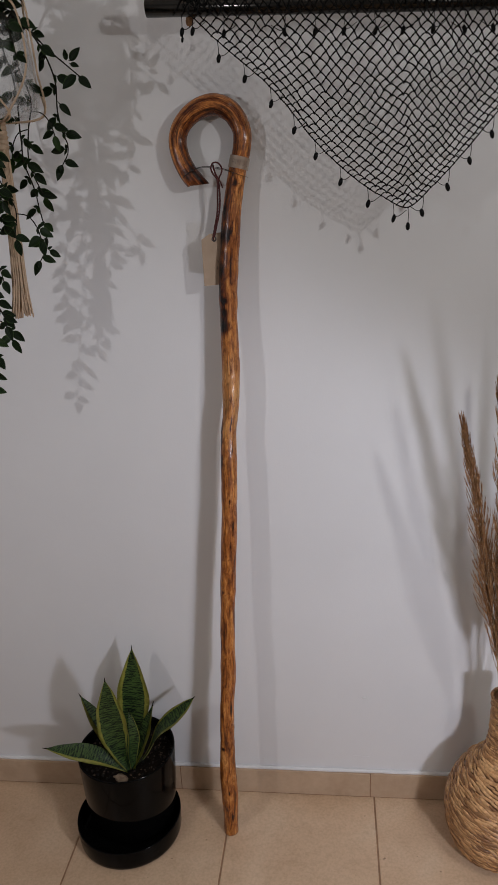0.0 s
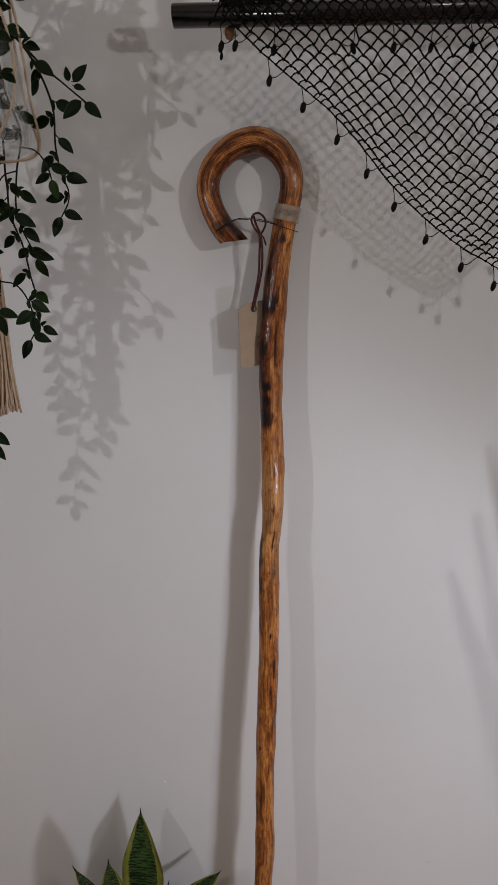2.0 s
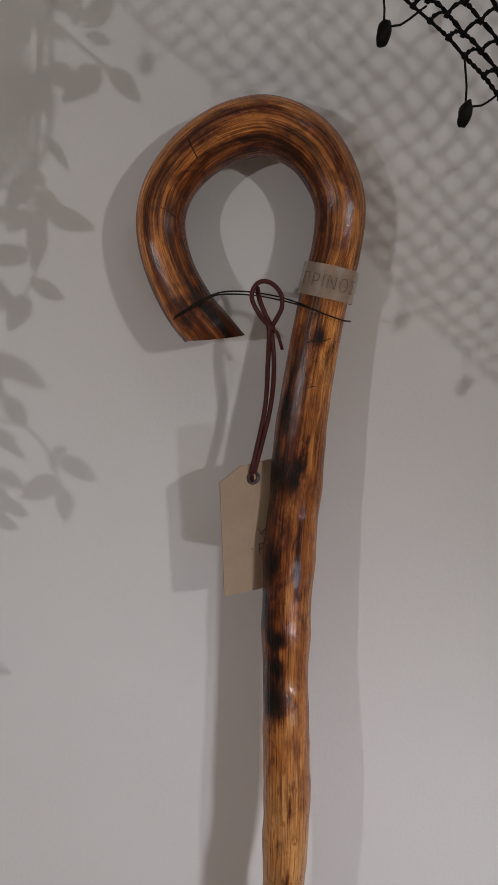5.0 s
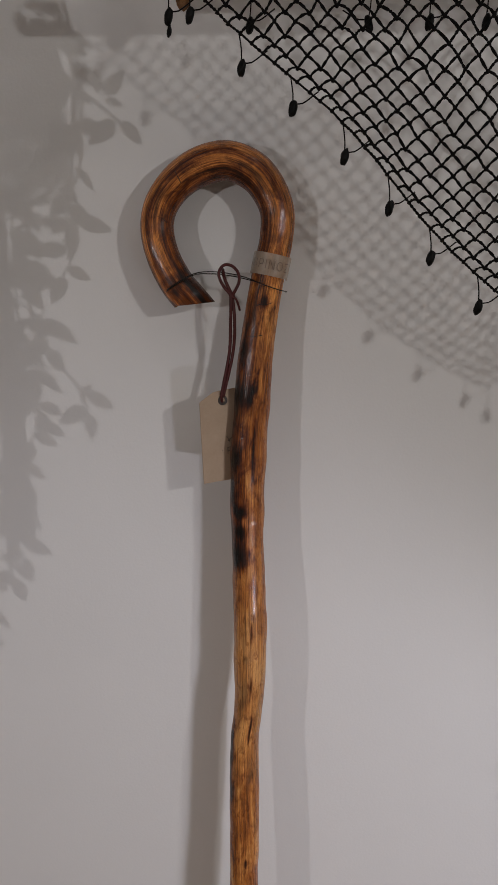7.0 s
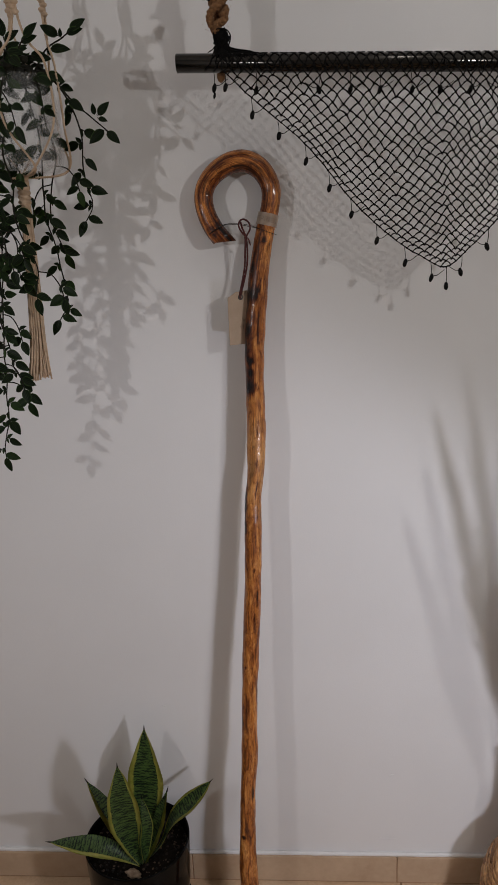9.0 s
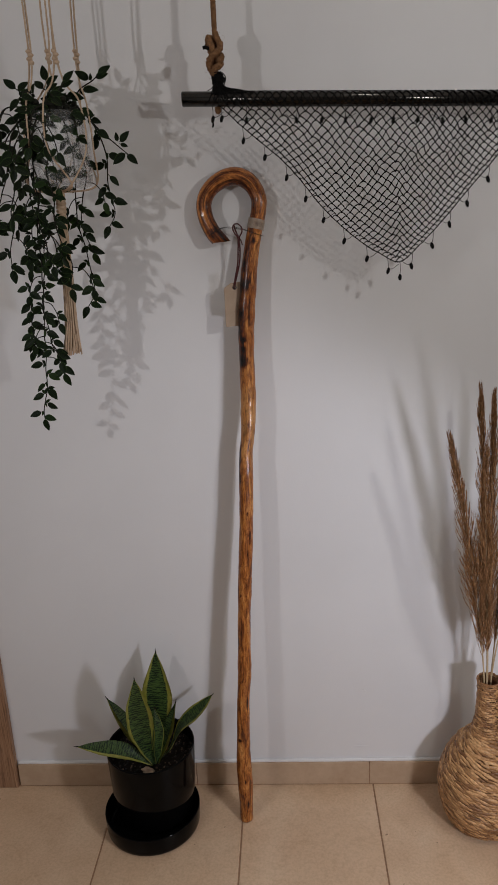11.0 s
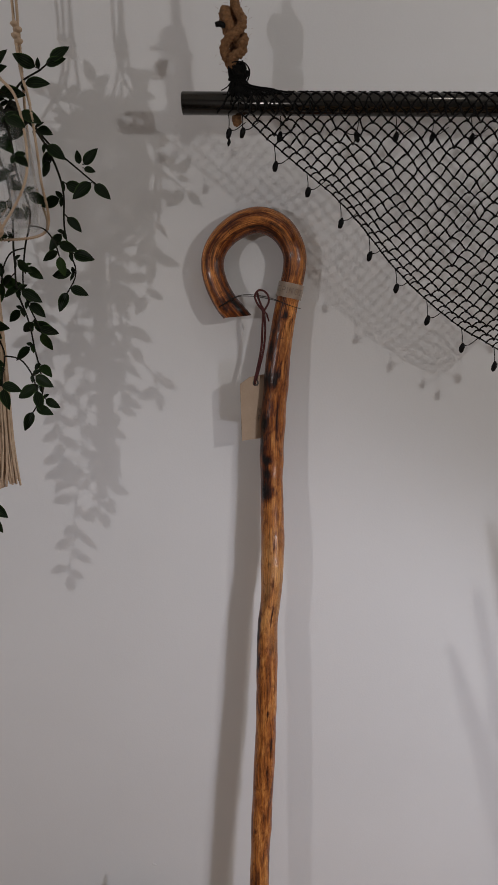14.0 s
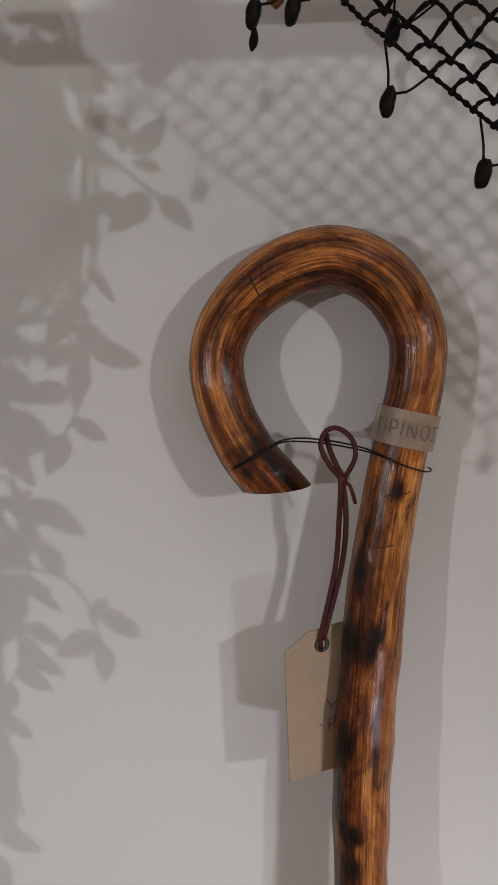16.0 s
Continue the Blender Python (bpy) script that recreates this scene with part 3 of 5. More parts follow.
    for i in range(24):
        for j in range(4):
            bm.faces.new((grid[i][j], grid[i + 1][j], grid[i + 1][j + 1], grid[i][j + 1]))
    tape = part("tape", bm, M_TAPE, ob, "translucent sticky tape with handwriting")
    tape.matrix_parent_inverse = ob.matrix_basis.inverted()
    text = bpy.data.curves.new("writing", "FONT")
    text.body, text.size, text.space_character = "\u03a0\u03a1\u0399\u039d\u039f\u03a3", 0.0118, 1.12
    text.offset = -0.00022
    spare = new("writing", text)
    bpy.context.view_layer.update()
    letters = bpy.data.meshes.new_from_object(spare.evaluated_get(bpy.context.evaluated_depsgraph_get()))
    bpy.data.objects.remove(spare)
    bpy.data.curves.remove(text)
    wide = max(v.co.x for v in letters.vertices)
    for v in letters.vertices:
        angle = (v.co.x / wide - 0.50) * 2.2
        v.co = on_tape(angle, 0.0058 + v.co.y * 1.0, 0.0185)
    letters.materials.clear()
    letters.materials.append(M_INK)
    word = new("writing", letters)
    word.parent = tape
    return ob


crook()


def wire_tie():
    """Thin dark wire tied from the tip of the crook to its shaft."""
    ob = thing("wire", "thin dark wire tied across the mouth of the crook", "wire", (0.15, -0.04, 1.42))
    y = staff_y(1.41)
    for dz, lift in ((0.0, 0.0), (0.0011, 0.0008)):
        way = [(0.1165, y + 0.012, 1.403 + dz), (0.1155, y - 0.004, 1.404 + dz), (0.121, y - 0.0145, 1.407 + dz), (0.130, y - 0.0185, 1.412 + dz), (0.140, y - 0.0165, 1.4175 + dz), (0.148, y - 0.009, 1.4205 + dz),
               (0.158, y - 0.008, 1.4205 + dz + lift), (0.171, y - 0.010, 1.4195 + dz + lift), (0.186, y - 0.010, 1.4165 + dz + lift), (0.199, y - 0.010, 1.413 + dz),
               (0.207, y - 0.0172, 1.4105), (0.217, y - 0.0190, 1.4065), (0.2275, y - 0.0145, 1.4025), (0.2325, y - 0.002, 1.401), (0.232, y + 0.01, 1.400)]
        bm = bmesh.new()
        tube(bm, glide(way, 0.003), 0.0005, 6)
        strand = part("strand", bm, M_WIRE, ob)
        strand.matrix_parent_inverse = ob.matrix_basis.inverted()
    return ob


wire_tie()


def price_tag():
    ob = thing("price_tag", "beige card tag with a metal eyelet on a dark red cord", "tag", (0.1735, -0.042, 1.302))
    base = ob.matrix_basis.inverted()
    y = staff_y(1.41)
    x0, y0 = 0.1455, -0.050
    x1, y1 = 0.190, -0.0245
    z0, z1 = 1.2165, 1.3115
    bm = bmesh.new()
    outline = [(0.0, z0), (1.0, z0), (1.0, z1 - 0.001), (0.30, z1 - 0.004), (0.0, z1 - 0.013)]
    out = Vector((y1 - y0, -(x1 - x0), 0)).normalized() * 0.0005
    for s in (1, -1):
        loop = [bm.verts.new(Vector((x0 + (x1 - x0) * u, y0 + (y1 - y0) * u, z)) + out * s) for u, z in outline]
        bm.faces.new(loop if s < 0 else loop[::-1])
    bm.verts.ensure_lookup_table()
    for k in range(5):
        bm.faces.new((bm.verts[k], bm.verts[(k + 1) % 5], bm.verts[5 + (k + 1) % 5], bm.verts[5 + k]))
    bmesh.ops.recalc_face_normals(bm, faces=bm.faces)
    card = part("card", bm, M_CARD, ob, smooth=False)
    card.matrix_parent_inverse = base
    along = Vector((x1 - x0, y1 - y0, 0)).normalized()
    facing = along.cross(Vector((0, 0, 1)))
    facing = facing if facing.y < 0 else -facing
    hole = Vector((x0, y0, 1.2985)) + along * 0.0245 + facing * 0.0008
    bm = bmesh.new()
    tube(bm, [hole + 0.0037 * (math.cos(k * math.tau / 20) * along + math.sin(k * math.tau / 20) * Vector((0, 0, 1))) for k in range(21)], 0.0013, 8, False)
    ring = part("eyelet", bm, M_EYELET, ob, "dull metal eyelet")
    ring.matrix_parent_inverse = base
    # handwriting too faint to read, as plain strokes
    bm = bmesh.new()
    for u, z, du, dz in ((0.027, 1.262, 0.003, -0.006), (0.028, 1.257, 0.006, 0.004), (0.027, 1.250, 0.008, 0.001), (0.0275, 1.243, 0.0, 0.007), (0.0275, 1.2465, 0.005, 0.0), (0.0215, 1.247, 0.0006, 0.001)):
        a = Vector((x0, y0, z)) + along * u + facing * 0.0008
        tube(bm, [a, a + along * du + Vector((0, 0, dz))], 0.0004, 4)
    ink = part("handwriting", bm, M_INK, ob, "small pen strokes")
    ink.matrix_parent_inverse = base
    bm = bmesh.new()
    knot = Vector((0.1815, y - 0.014, 1.399))
    loop = [knot, (0.1745, y - 0.017, 1.408), (0.170, y - 0.016, 1.419), (0.1735, y - 0.012, 1.427), (0.181, y - 0.011, 1.4275), (0.188, y - 0.014, 1.421), (0.189, y - 0.016, 1.412), (0.185, y - 0.017, 1.404), knot]
    tube(bm, glide(loop, 0.002), 0.0015, 7)
    tube(bm, glide([(0.173, y - 0.006, 1.424), (0.175, y - 0.014, 1.416), (0.179, y - 0.016, 1.406), knot, (0.183, y - 0.015, 1.375), (0.1795, y - 0.01, 1.345), tuple(hole + Vector((0.001, -0.002, 0.004)))], 0.003), 0.0016, 7)
    tube(bm, glide([knot + Vector((-0.002, 0, 0.004)), knot + Vector((-0.001, -0.002, -0.002)), (0.179, y - 0.014, 1.375), (0.176, y - 0.01, 1.345), tuple(hole + Vector((-0.001, -0.002, 0.004))), tuple(hole + Vector((0, 0.003, -0.002)))], 0.003), 0.0016, 7)
    tube(bm, glide([knot, knot + Vector((0.004, -0.002, -0.003)), knot + Vector((0.007, 0, -0.014))], 0.003), 0.0011, 7)
    lump(bm, knot, 0.0028, (1, 1, 1.3))
    cord = part("cord", bm, M_CORD, ob, "dark red leather cord looped in a knot")
    cord.matrix_parent_inverse = base
    return ob


price_tag()

# ---- the steel bar on its ropes ----
BAR_X0, BAR_X1, BAR_Y, BAR_Z0, BAR_Z1, BAR_R = 0.088, 1.007, -0.089, 1.6625, 1.615, 0.0138


def bar_z(x):
    return BAR_Z0 + (BAR_Z1 - BAR_Z0) * (x - BAR_X0) / (BAR_X1 - BAR_X0)


def rope_set(x, parent):
    z = bar_z(x)
    bm = bmesh.new()
    twisted(bm, glide([(x + 0.005, BAR_Y, z + 0.108), (x + 0.005, BAR_Y, z + 0.3), (x, BAR_Y, RZ)], 0.004), 0.0052, 60, 3, 6)
    tail = [(x + 0.004, BAR_Y + 0.004, z + 0.11), (x + 0.002, BAR_Y + 0.012, z + 0.05), (x + 0.003, BAR_Y + 0.020, z + 0.005), (x + 0.003, BAR_Y + 0.012, z - 0.0175),
            (x + 0.004, BAR_Y + 0.002, z - 0.0205)]
    twisted(bm, glide(tail, 0.003), 0.0062, 60, 3, 6)
    rope = part("rope", bm, M_ROPE, parent, "light brown twisted jute rope")
    bm = bmesh.new()
    turns = ([(0.005, 0.000, 0.158), (0.010, -0.002, 0.142), (0.017, -0.005, 0.129), (0.015, -0.011, 0.113), (0.003, -0.014, 0.103), (-0.009, -0.011, 0.094), (-0.014, -0.005, 0.079), (-0.007, -0.001, 0.062), (0.001, 0.000, 0.046)],
             [(-0.011, 0.000, 0.148), (-0.007, -0.009, 0.128), (0.003, -0.007, 0.104), (0.012, 0.003, 0.090), (0.017, -0.002, 0.082), (0.011, -0.009, 0.073), (0.000, -0.010, 0.068), (-0.003, -0.004, 0.054), (0.003, 0.0, 0.044)],
             [(-0.011, 0.000, 0.148), (-0.015, 0.007, 0.138), (-0.010, 0.011, 0.118), (0.003, 0.012, 0.100), (0.015, 0.005, 0.105), (0.019, -0.004, 0.096), (0.013, -0.010, 0.084)])
    way = []
    for turn in turns:
        line = glide([(x + 0.002 + dx * 0.74, BAR_Y + dy * 0.85, z + 0.014 + (dz - 0.014) * 0.70) for dx, dy, dz in turn], 0.003)
        way += line
        twisted(bm, line, 0.0064, 60, 3, 6)
    lump(bm, (x - 0.0070, BAR_Y + 0.003, z + 0.108), 0.0056, (1, 1, 1), None, 0.2, 2)
    stub = bmesh.new()
    tube(stub, [(x - 0.006, BAR_Y - 0.009, z + 0.0865), (x - 0.013, BAR_Y - 0.010, z + 0.089), (x - 0.018, BAR_Y - 0.010, z + 0.088)], [0.0034, 0.0036, 0.0030], 10)
    part("rope_end", stub, M_BEAD, rope, "rope end bound with black tape")
    # loose fibres standing off the knot
    for k in range(60):
        q = Vector(way[random.randrange(len(way))])
        out = Vector((random.uniform(-1, 1), random.uniform(-1, 0.6), random.uniform(-1, 1))).normalized()
        side = out.orthogonal().normalized() * random.uniform(-0.005, 0.005)
        tube(bm, [q + out * 0.0105, q + out * 0.0135 + side * 0.5, q + out * random.uniform(0.0140, 0.0168) + side], 0.00013, 3, False)
    part("knot", bm, M_ROPE, rope, "bulky knot in the jute rope")


bar = thing("hanging_rail", "polished steel bar hung from knotted jute ropes before the wall", "rail", (BAR_X0, BAR_Y, BAR_Z0))
bar.location = (0, 0, 0)
bm = bmesh.new()
tube(bm, [(BAR_X0, BAR_Y, BAR_Z0), (BAR_X0 + 0.001, BAR_Y, BAR_Z0), (BAR_X1, BAR_Y, BAR_Z1)], [BAR_R - 0.001, BAR_R, BAR_R], 32)
part("bar", bm, M_CHROME, bar)
for x in (0.1525, 0.800):
    rope_set(x, bar)

# ---- the black net ----
NET_X0, NET_X1, NET_N = 0.1510, 0.792, 40
NET_Y = BAR_Y - 0.020
# lower edge of the net: along the bar, and height
NET_EDGE = [(0.151, 1.651), (0.166, 1.640), (0.203, 1.604), (0.243, 1.570), (0.284, 1.535), (0.320, 1.492), (0.354, 1.448), (0.394, 1.408), (0.439, 1.372), (0.481, 1.347),
            (0.505, 1.332), (0.530, 1.357), (0.570, 1.395), (0.603, 1.432), (0.636, 1.471), (0.674, 1.512), (0.703, 1.549), (0.745, 1.590), (0.792, 1.622)]


def net_edge(x):
    """Height of the net's free edge under a place along the bar, with its corners eased."""
    near = [float(np.interp(x + dx, [p[0] for p in NET_EDGE], [p[1] for p in NET_EDGE])) for dx in (-0.012, 0.0, 0.012)]
    return sum(near) / 3 if 0.17 < x < 0.77 else near[1]


def net_x(m):
    """Place along the bar; the foot of the net hangs nearer its right end."""
    return NET_X0 + (0.505 - NET_X0) * m * 2 if m < 0.5 else 0.505 + (NET_X1 - 0.505) * (m * 2 - 1)


def net_place(a, b):
    """Crossing of the cord that falls right from a with the one that falls left from b, both counted along the bar."""
    m = (a + b) / 2 / NET_N
    q = min(1.0, (b - a) / NET_N / max(2 * min(m, 1 - m), 1e-6))
    x = net_x(m)
    top = bar_z(x) - 0.004
    # the meshes hang open under the bar and crowd together towards the free edge
    deep = top - net_edge(x)
    fall = deep * (1.11 * q - 0.05 * q * q - 0.06 * q ** 8)
    y = NET_Y - 0.002 + 0.008 * math.sin(q * 2.6) - 0.006 * q + 0.003 * noise.noise(Vector((a * 0.35, b * 0.35, 2)))
    loose = 0.0045 * (1 - 0.75 * q * q)
    wob = Vector((noise.noise(Vector((a * 1.3, b * 1.3, 5))), 0, noise.noise(Vector((a * 1.3, b * 1.3, 9))))) * loose
    slow = Vector((noise.noise(Vector((a * 0.22, b * 0.22, 15))), 0, noise.noise(Vector((a * 0.22, b * 0.22, 19))))) * 0.005 * (1 - q * q)
    return Vector((x, y, top - fall)) + wob + slow


def net():
    ob = thing("fishing_net", "black knotted net with small beads draped over the steel bar", "net")
    bm = bmesh.new()
    pieces = []
    for a in range(NET_N):
        for b in range(a + 1, NET_N + 1):
            here = net_place(a, b)
            if b - a >= 2:
                for there, at_edge in ((net_place(a + 1, b), b == NET_N), (net_place(a, b - 1), a == 0)):
                    if not at_edge:
                        pieces.append((here, there))
            elif b - a == 1:
                pieces.append((here, Vector(((here.x), BAR_Y - BAR_R - 0.002, here.z + 0.012))))
    for here, there in pieces:
        # flattened meshes arch upward between their knots, open ones run nearly straight
        flat = min(1.0, max(0.0, 1.55 - abs(here.z - there.z) / max(abs(here.x - there.x), 1e-4)))
        middle = (here + there) / 2 + Vector((0, 0, 0.0026 * flat - 0.0004))
        way = [here, here * 0.55 + middle * 0.45 + Vector((0, 0, 0.0007 * flat)), middle, there * 0.55 + middle * 0.45 + Vector((0, 0, 0.0007 * flat)), there]
        twisted(bm, glide(way, 0.0024), 0.00128, 210, 2, 4)
    # the part that lies over the bar
    for layer in (0.0008,):
        for k in range(NET_N + 4):
            x = NET_X0 + (NET_X1 - NET_X0) * (k + layer * 200) / (NET_N + 4)
            for lean in (0.052 - layer * 12, -0.045):
                way = []
                for j in range(13):
                    turn = math.radians(-62 + 250 * j / 12)
                    xx = x + lean * (j / 12 - 0.5) + 0.004 * noise.noise(Vector((k * 0.7, j * 0.6, lean * 50)))
                    way.append((xx, BAR_Y - (BAR_R + layer) * math.cos(turn), bar_z(xx) + (BAR_R + layer) * math.sin(turn)))
                tube(bm, way, 0.0009, 4, False)
    for a in range(NET_N):
        for b in range(a + 2, NET_N + 1):
            lump(bm, net_place(a, b), 0.0019, (1, 0.8, 1), None, 0.4, 1)
    part("mesh", bm, M_NET, ob)["kind"] = "stuff"
    # double cord along the two free edges
    bm = bmesh.new()
    left = [net_place(0, b) for b in range(1, NET_N + 1)]
    right = [net_place(a, NET_N) for a in range(NET_N - 1, -1, -1)]
    for edge in (left, right):
        twisted(bm, glide(edge, 0.003), 0.0013, 150, 2, 4)
    part("edge_cord", bm, M_NET, ob)
    # the gathered bundle where the net is tied at each end
    for x, way_in in ((NET_X0 + 0.006, 1), (NET_X1 - 0.006, -1)):
        bm = bmesh.new()
        ball = Vector((x + 0.003 * way_in, BAR_Y - 0.003, bar_z(x) + 0.034))
        for k in range(16):
            spin = Matrix.Rotation(random.uniform(0, 3.1), 3, "Z") @ Matrix.Rotation(random.uniform(-1.2, 1.2), 3, "X")
            size = random.uniform(0.6, 1.12)
            loop = []
            for j in range(9):
                turn = j / 8 * math.tau
                v = spin @ Vector((math.cos(turn), math.sin(turn), 0.4 * math.sin(2 * turn + k)))
                loop.append(ball + Vector((v.x * 0.0125, v.y * 0.0115, v.z * 0.0145)) * size)
            tube(bm, glide(loop, 0.003), 0.0010, 4, False)
        for k in range(70):
            far = random.triangular(-0.012, 0.075, 0.006) * way_in
            front = random.choice((-1, -1, -1, 1))
            start = ball + Vector((random.uniform(-0.009, 0.009), random.uniform(-0.009, 0.009), random.uniform(-0.012, 0.004)))
            knee = Vector((x + far * 0.35, BAR_Y + front * random.uniform(0.004, 0.012), bar_z(x) + BAR_R + random.uniform(0.0, 0.005) + 0.006 * (abs(far) < 0.03)))
            turn = random.uniform(-0.3, 1.1)
            end = Vector((x + far, BAR_Y + front * (BAR_R + 0.0015) * math.cos(turn), bar_z(x + far) + (BAR_R + 0.0015) * math.sin(turn)))
            over = Vector((x + far * 0.75, BAR_Y + front * (BAR_R + 0.002) * 0.6, bar_z(x + far * 0.75) + (BAR_R + 0.002) * 0.85))
            tube(bm, glide([start, knee, over, end], 0.004), 0.0009, 4, False)
        for k in range(5):
            far = -random.uniform(0.010, 0.024) * way_in
            tube(bm, glide([ball + Vector((-0.004 * way_in, -0.006, -0.004)), ball + Vector((far * 0.6, -0.008, -0.016)), ball + Vector((far, -0.008, random.uniform(-0.034, -0.020)))], 0.004), 0.0007, 4, False)
        lump(bm, ball, 0.0098, (1.0, 0.95, 1.25), None, 0.6, 3)
        lump(bm, (x + 0.002 * way_in, BAR_Y - 0.004, bar_z(x) + 0.014), 0.0095, (1.1, 0.9, 1.0), None, 0.6, 3)
        part("gathered_end", bm, M_NET, ob, "tangled bunch of black net tied to the rope")

    def bead(hang, low, name_turn):
        bm = bmesh.new()
        tube(bm, glide([hang, hang + (low - hang) * 0.5 + Vector((0.0008, 0, 0)), low + Vector((0, 0, 0.005))], 0.003), 0.0006, 5)
        if name_turn:
            side = low + Vector((0.021 * name_turn, 0.002, 0.012))
            tube(bm, glide([low + Vector((0, 0, 0.004)), low + Vector((0.008 * name_turn, 0, 0.0035)), side], 0.003), 0.0006, 5)
        lump(bm, low, 0.0064, (0.54, 0.54, 1.05), Matrix.Rotation(0.25 * name_turn, 3, "Y"), 0.18, 3)
        part("bead", bm, M_BEAD, ob, "small black drop-shaped bead on a thread")

    for x in (0.203, 0.243, 0.284, 0.320, 0.354, 0.394, 0.439, 0.481):
        edge = Vector((x, NET_Y, net_edge(x)))
        bead(edge, edge + Vector((0.001, -0.001, -0.023 - 0.003 * random.random())), 1)
    for x in (0.530, 0.570, 0.603, 0.636, 0.674, 0.703, 0.745):
        edge = Vector((x, NET_Y, net_edge(x)))
        bead(edge, edge + Vector((-0.002, -0.001, -0.026 - 0.003 * random.random())), -1)
    foot = net_place(0, NET_N)
    bead(foot, foot + Vector((0.0, -0.001, -0.030)), 0)
    for x in [0.211] + [0.310 + 0.0466 * k for k in range(10)]:
        top = Vector((x, BAR_Y + BAR_R, bar_z(x) - 0.004))
        bead(top, Vector((x + random.uniform(-0.003, 0.003), BAR_Y + BAR_R + 0.001, bar_z(x) - 0.034 - 0.003 * random.random())), random.choice((-1, 1)))
    for dx in (-0.004, 0.013):
        top = Vector((NET_X0 + dx, BAR_Y - 0.016, bar_z(NET_X0) - 0.012))
        bead(top, top + Vector((0.0, -0.001, -0.026)), 1)
    bm = bmesh.new()
    top = Vector((NET_X0 - 0.005, BAR_Y - 0.016, bar_z(NET_X0) - 0.040))
    tube(bm, glide([top, top + Vector((0.001, 0, -0.006)), top + Vector((-0.0005, 0, -0.013))], 0.002), [0.0006, 0.0009, 0.0011, 0.0016, 0.0021, 0.0019, 0.0006][:len(glide([top, top + Vector((0.001, 0, -0.006)), top + Vector((-0.0005, 0, -0.013))], 0.002))], 6)
    part("thread_end", bm, M_NET, ob)


net()

# ---- the potted snake plant ----
POT = Vector((-0.098, -0.113, 0))


def snake_blade(points, wide, face, turned, rims, parent, foot=0.2, belly=0.52, cup=0.3):
    """A stiff pointed leaf drawn through points; its channel opens towards face at the foot and towards turned at the tip; rims: the yellow share of each half."""
    line = glide(points, 0.007)
    bm = bmesh.new()
    uv = bm.loops.layers.uv.new("UVMap")
    us = (-1.0, -1.0 + max(rims[0], 0.06), -0.55, -0.25, 0.0, 0.25, 0.55, 1.0 - max(rims[1], 0.06), 1.0)
    vs = (0.0 if rims[0] else 0.14, 0.11 if rims[0] else 0.15, 0.26, 0.38, 0.5, 0.62, 0.74, 0.89 if rims[1] else 0.85, 1.0 if rims[1] else 0.86)
    rows, across = [], len(us) - 1
    count = len(line)
    long = sum((Vector(b) - Vector(a)).length for a, b in zip(line, line[1:]))
    for i in range(count):
        q = Vector(line[i])
        t = (Vector(line[min(i + 1, count - 1)]) - Vector(line[max(i - 1, 0)])).normalized()
        f = i / (count - 1)
        side = t.cross(Vector(face).lerp(Vector(turned), f)).normalized()
        out = side.cross(t).normalized()
        w = wide * (foot + (1 - foot) * math.sin(math.pi * f / belly * 0.5) ** 1.3) if f < belly else wide * (1 - ((f - belly) / (1 - belly)) ** 1.7)
        w = max(w, 0.0008)
        deep = (cup * (1 - f) + 0.10) * wide
        row = []
        for u in us:
            wave = 0.045 * wide * math.sin(f * 15 + u * 2 + wide * 300)
            row.append(bm.verts.new(q + side * (u * w * (1 + 0.03 * math.sin(f * 22 + u))) + out * (deep * u * u * (w / wide) + wave * abs(u))))
        rows.append(row)
    for i in range(count - 1):
        for k in range(across):
            f = bm.faces.new((rows[i][k], rows[i][k + 1], rows[i + 1][k + 1], rows[i + 1][k]))
            for loop, (a, b) in zip(f.loops, ((k, i), (k + 1, i), (k + 1, i + 1), (k, i + 1))):
                loop[uv].uv = (vs[a], (b / (count - 1)) * long * 6 + wide * 90)
    bmesh.ops.solidify(bm, geom=list(bm.faces), thickness=0.0016)
    leaf = part("leaf", bm, M_SNAKE, parent)
    leaf.matrix_parent_inverse = parent.matrix_basis.inverted()
    # the dry brown spine at the point
    end, before = Vector(line[-1]), Vector(line[-3])
    way = (end - before).normalized()
    bm = bmesh.new()
    tube(bm, [end - way * 0.004, end + way * 0.002, end + way * 0.008], [0.0016, 0.0011, 0.0003], 6)
    part("leaf_tip", bm, M_STEM, leaf, "dry dark point")


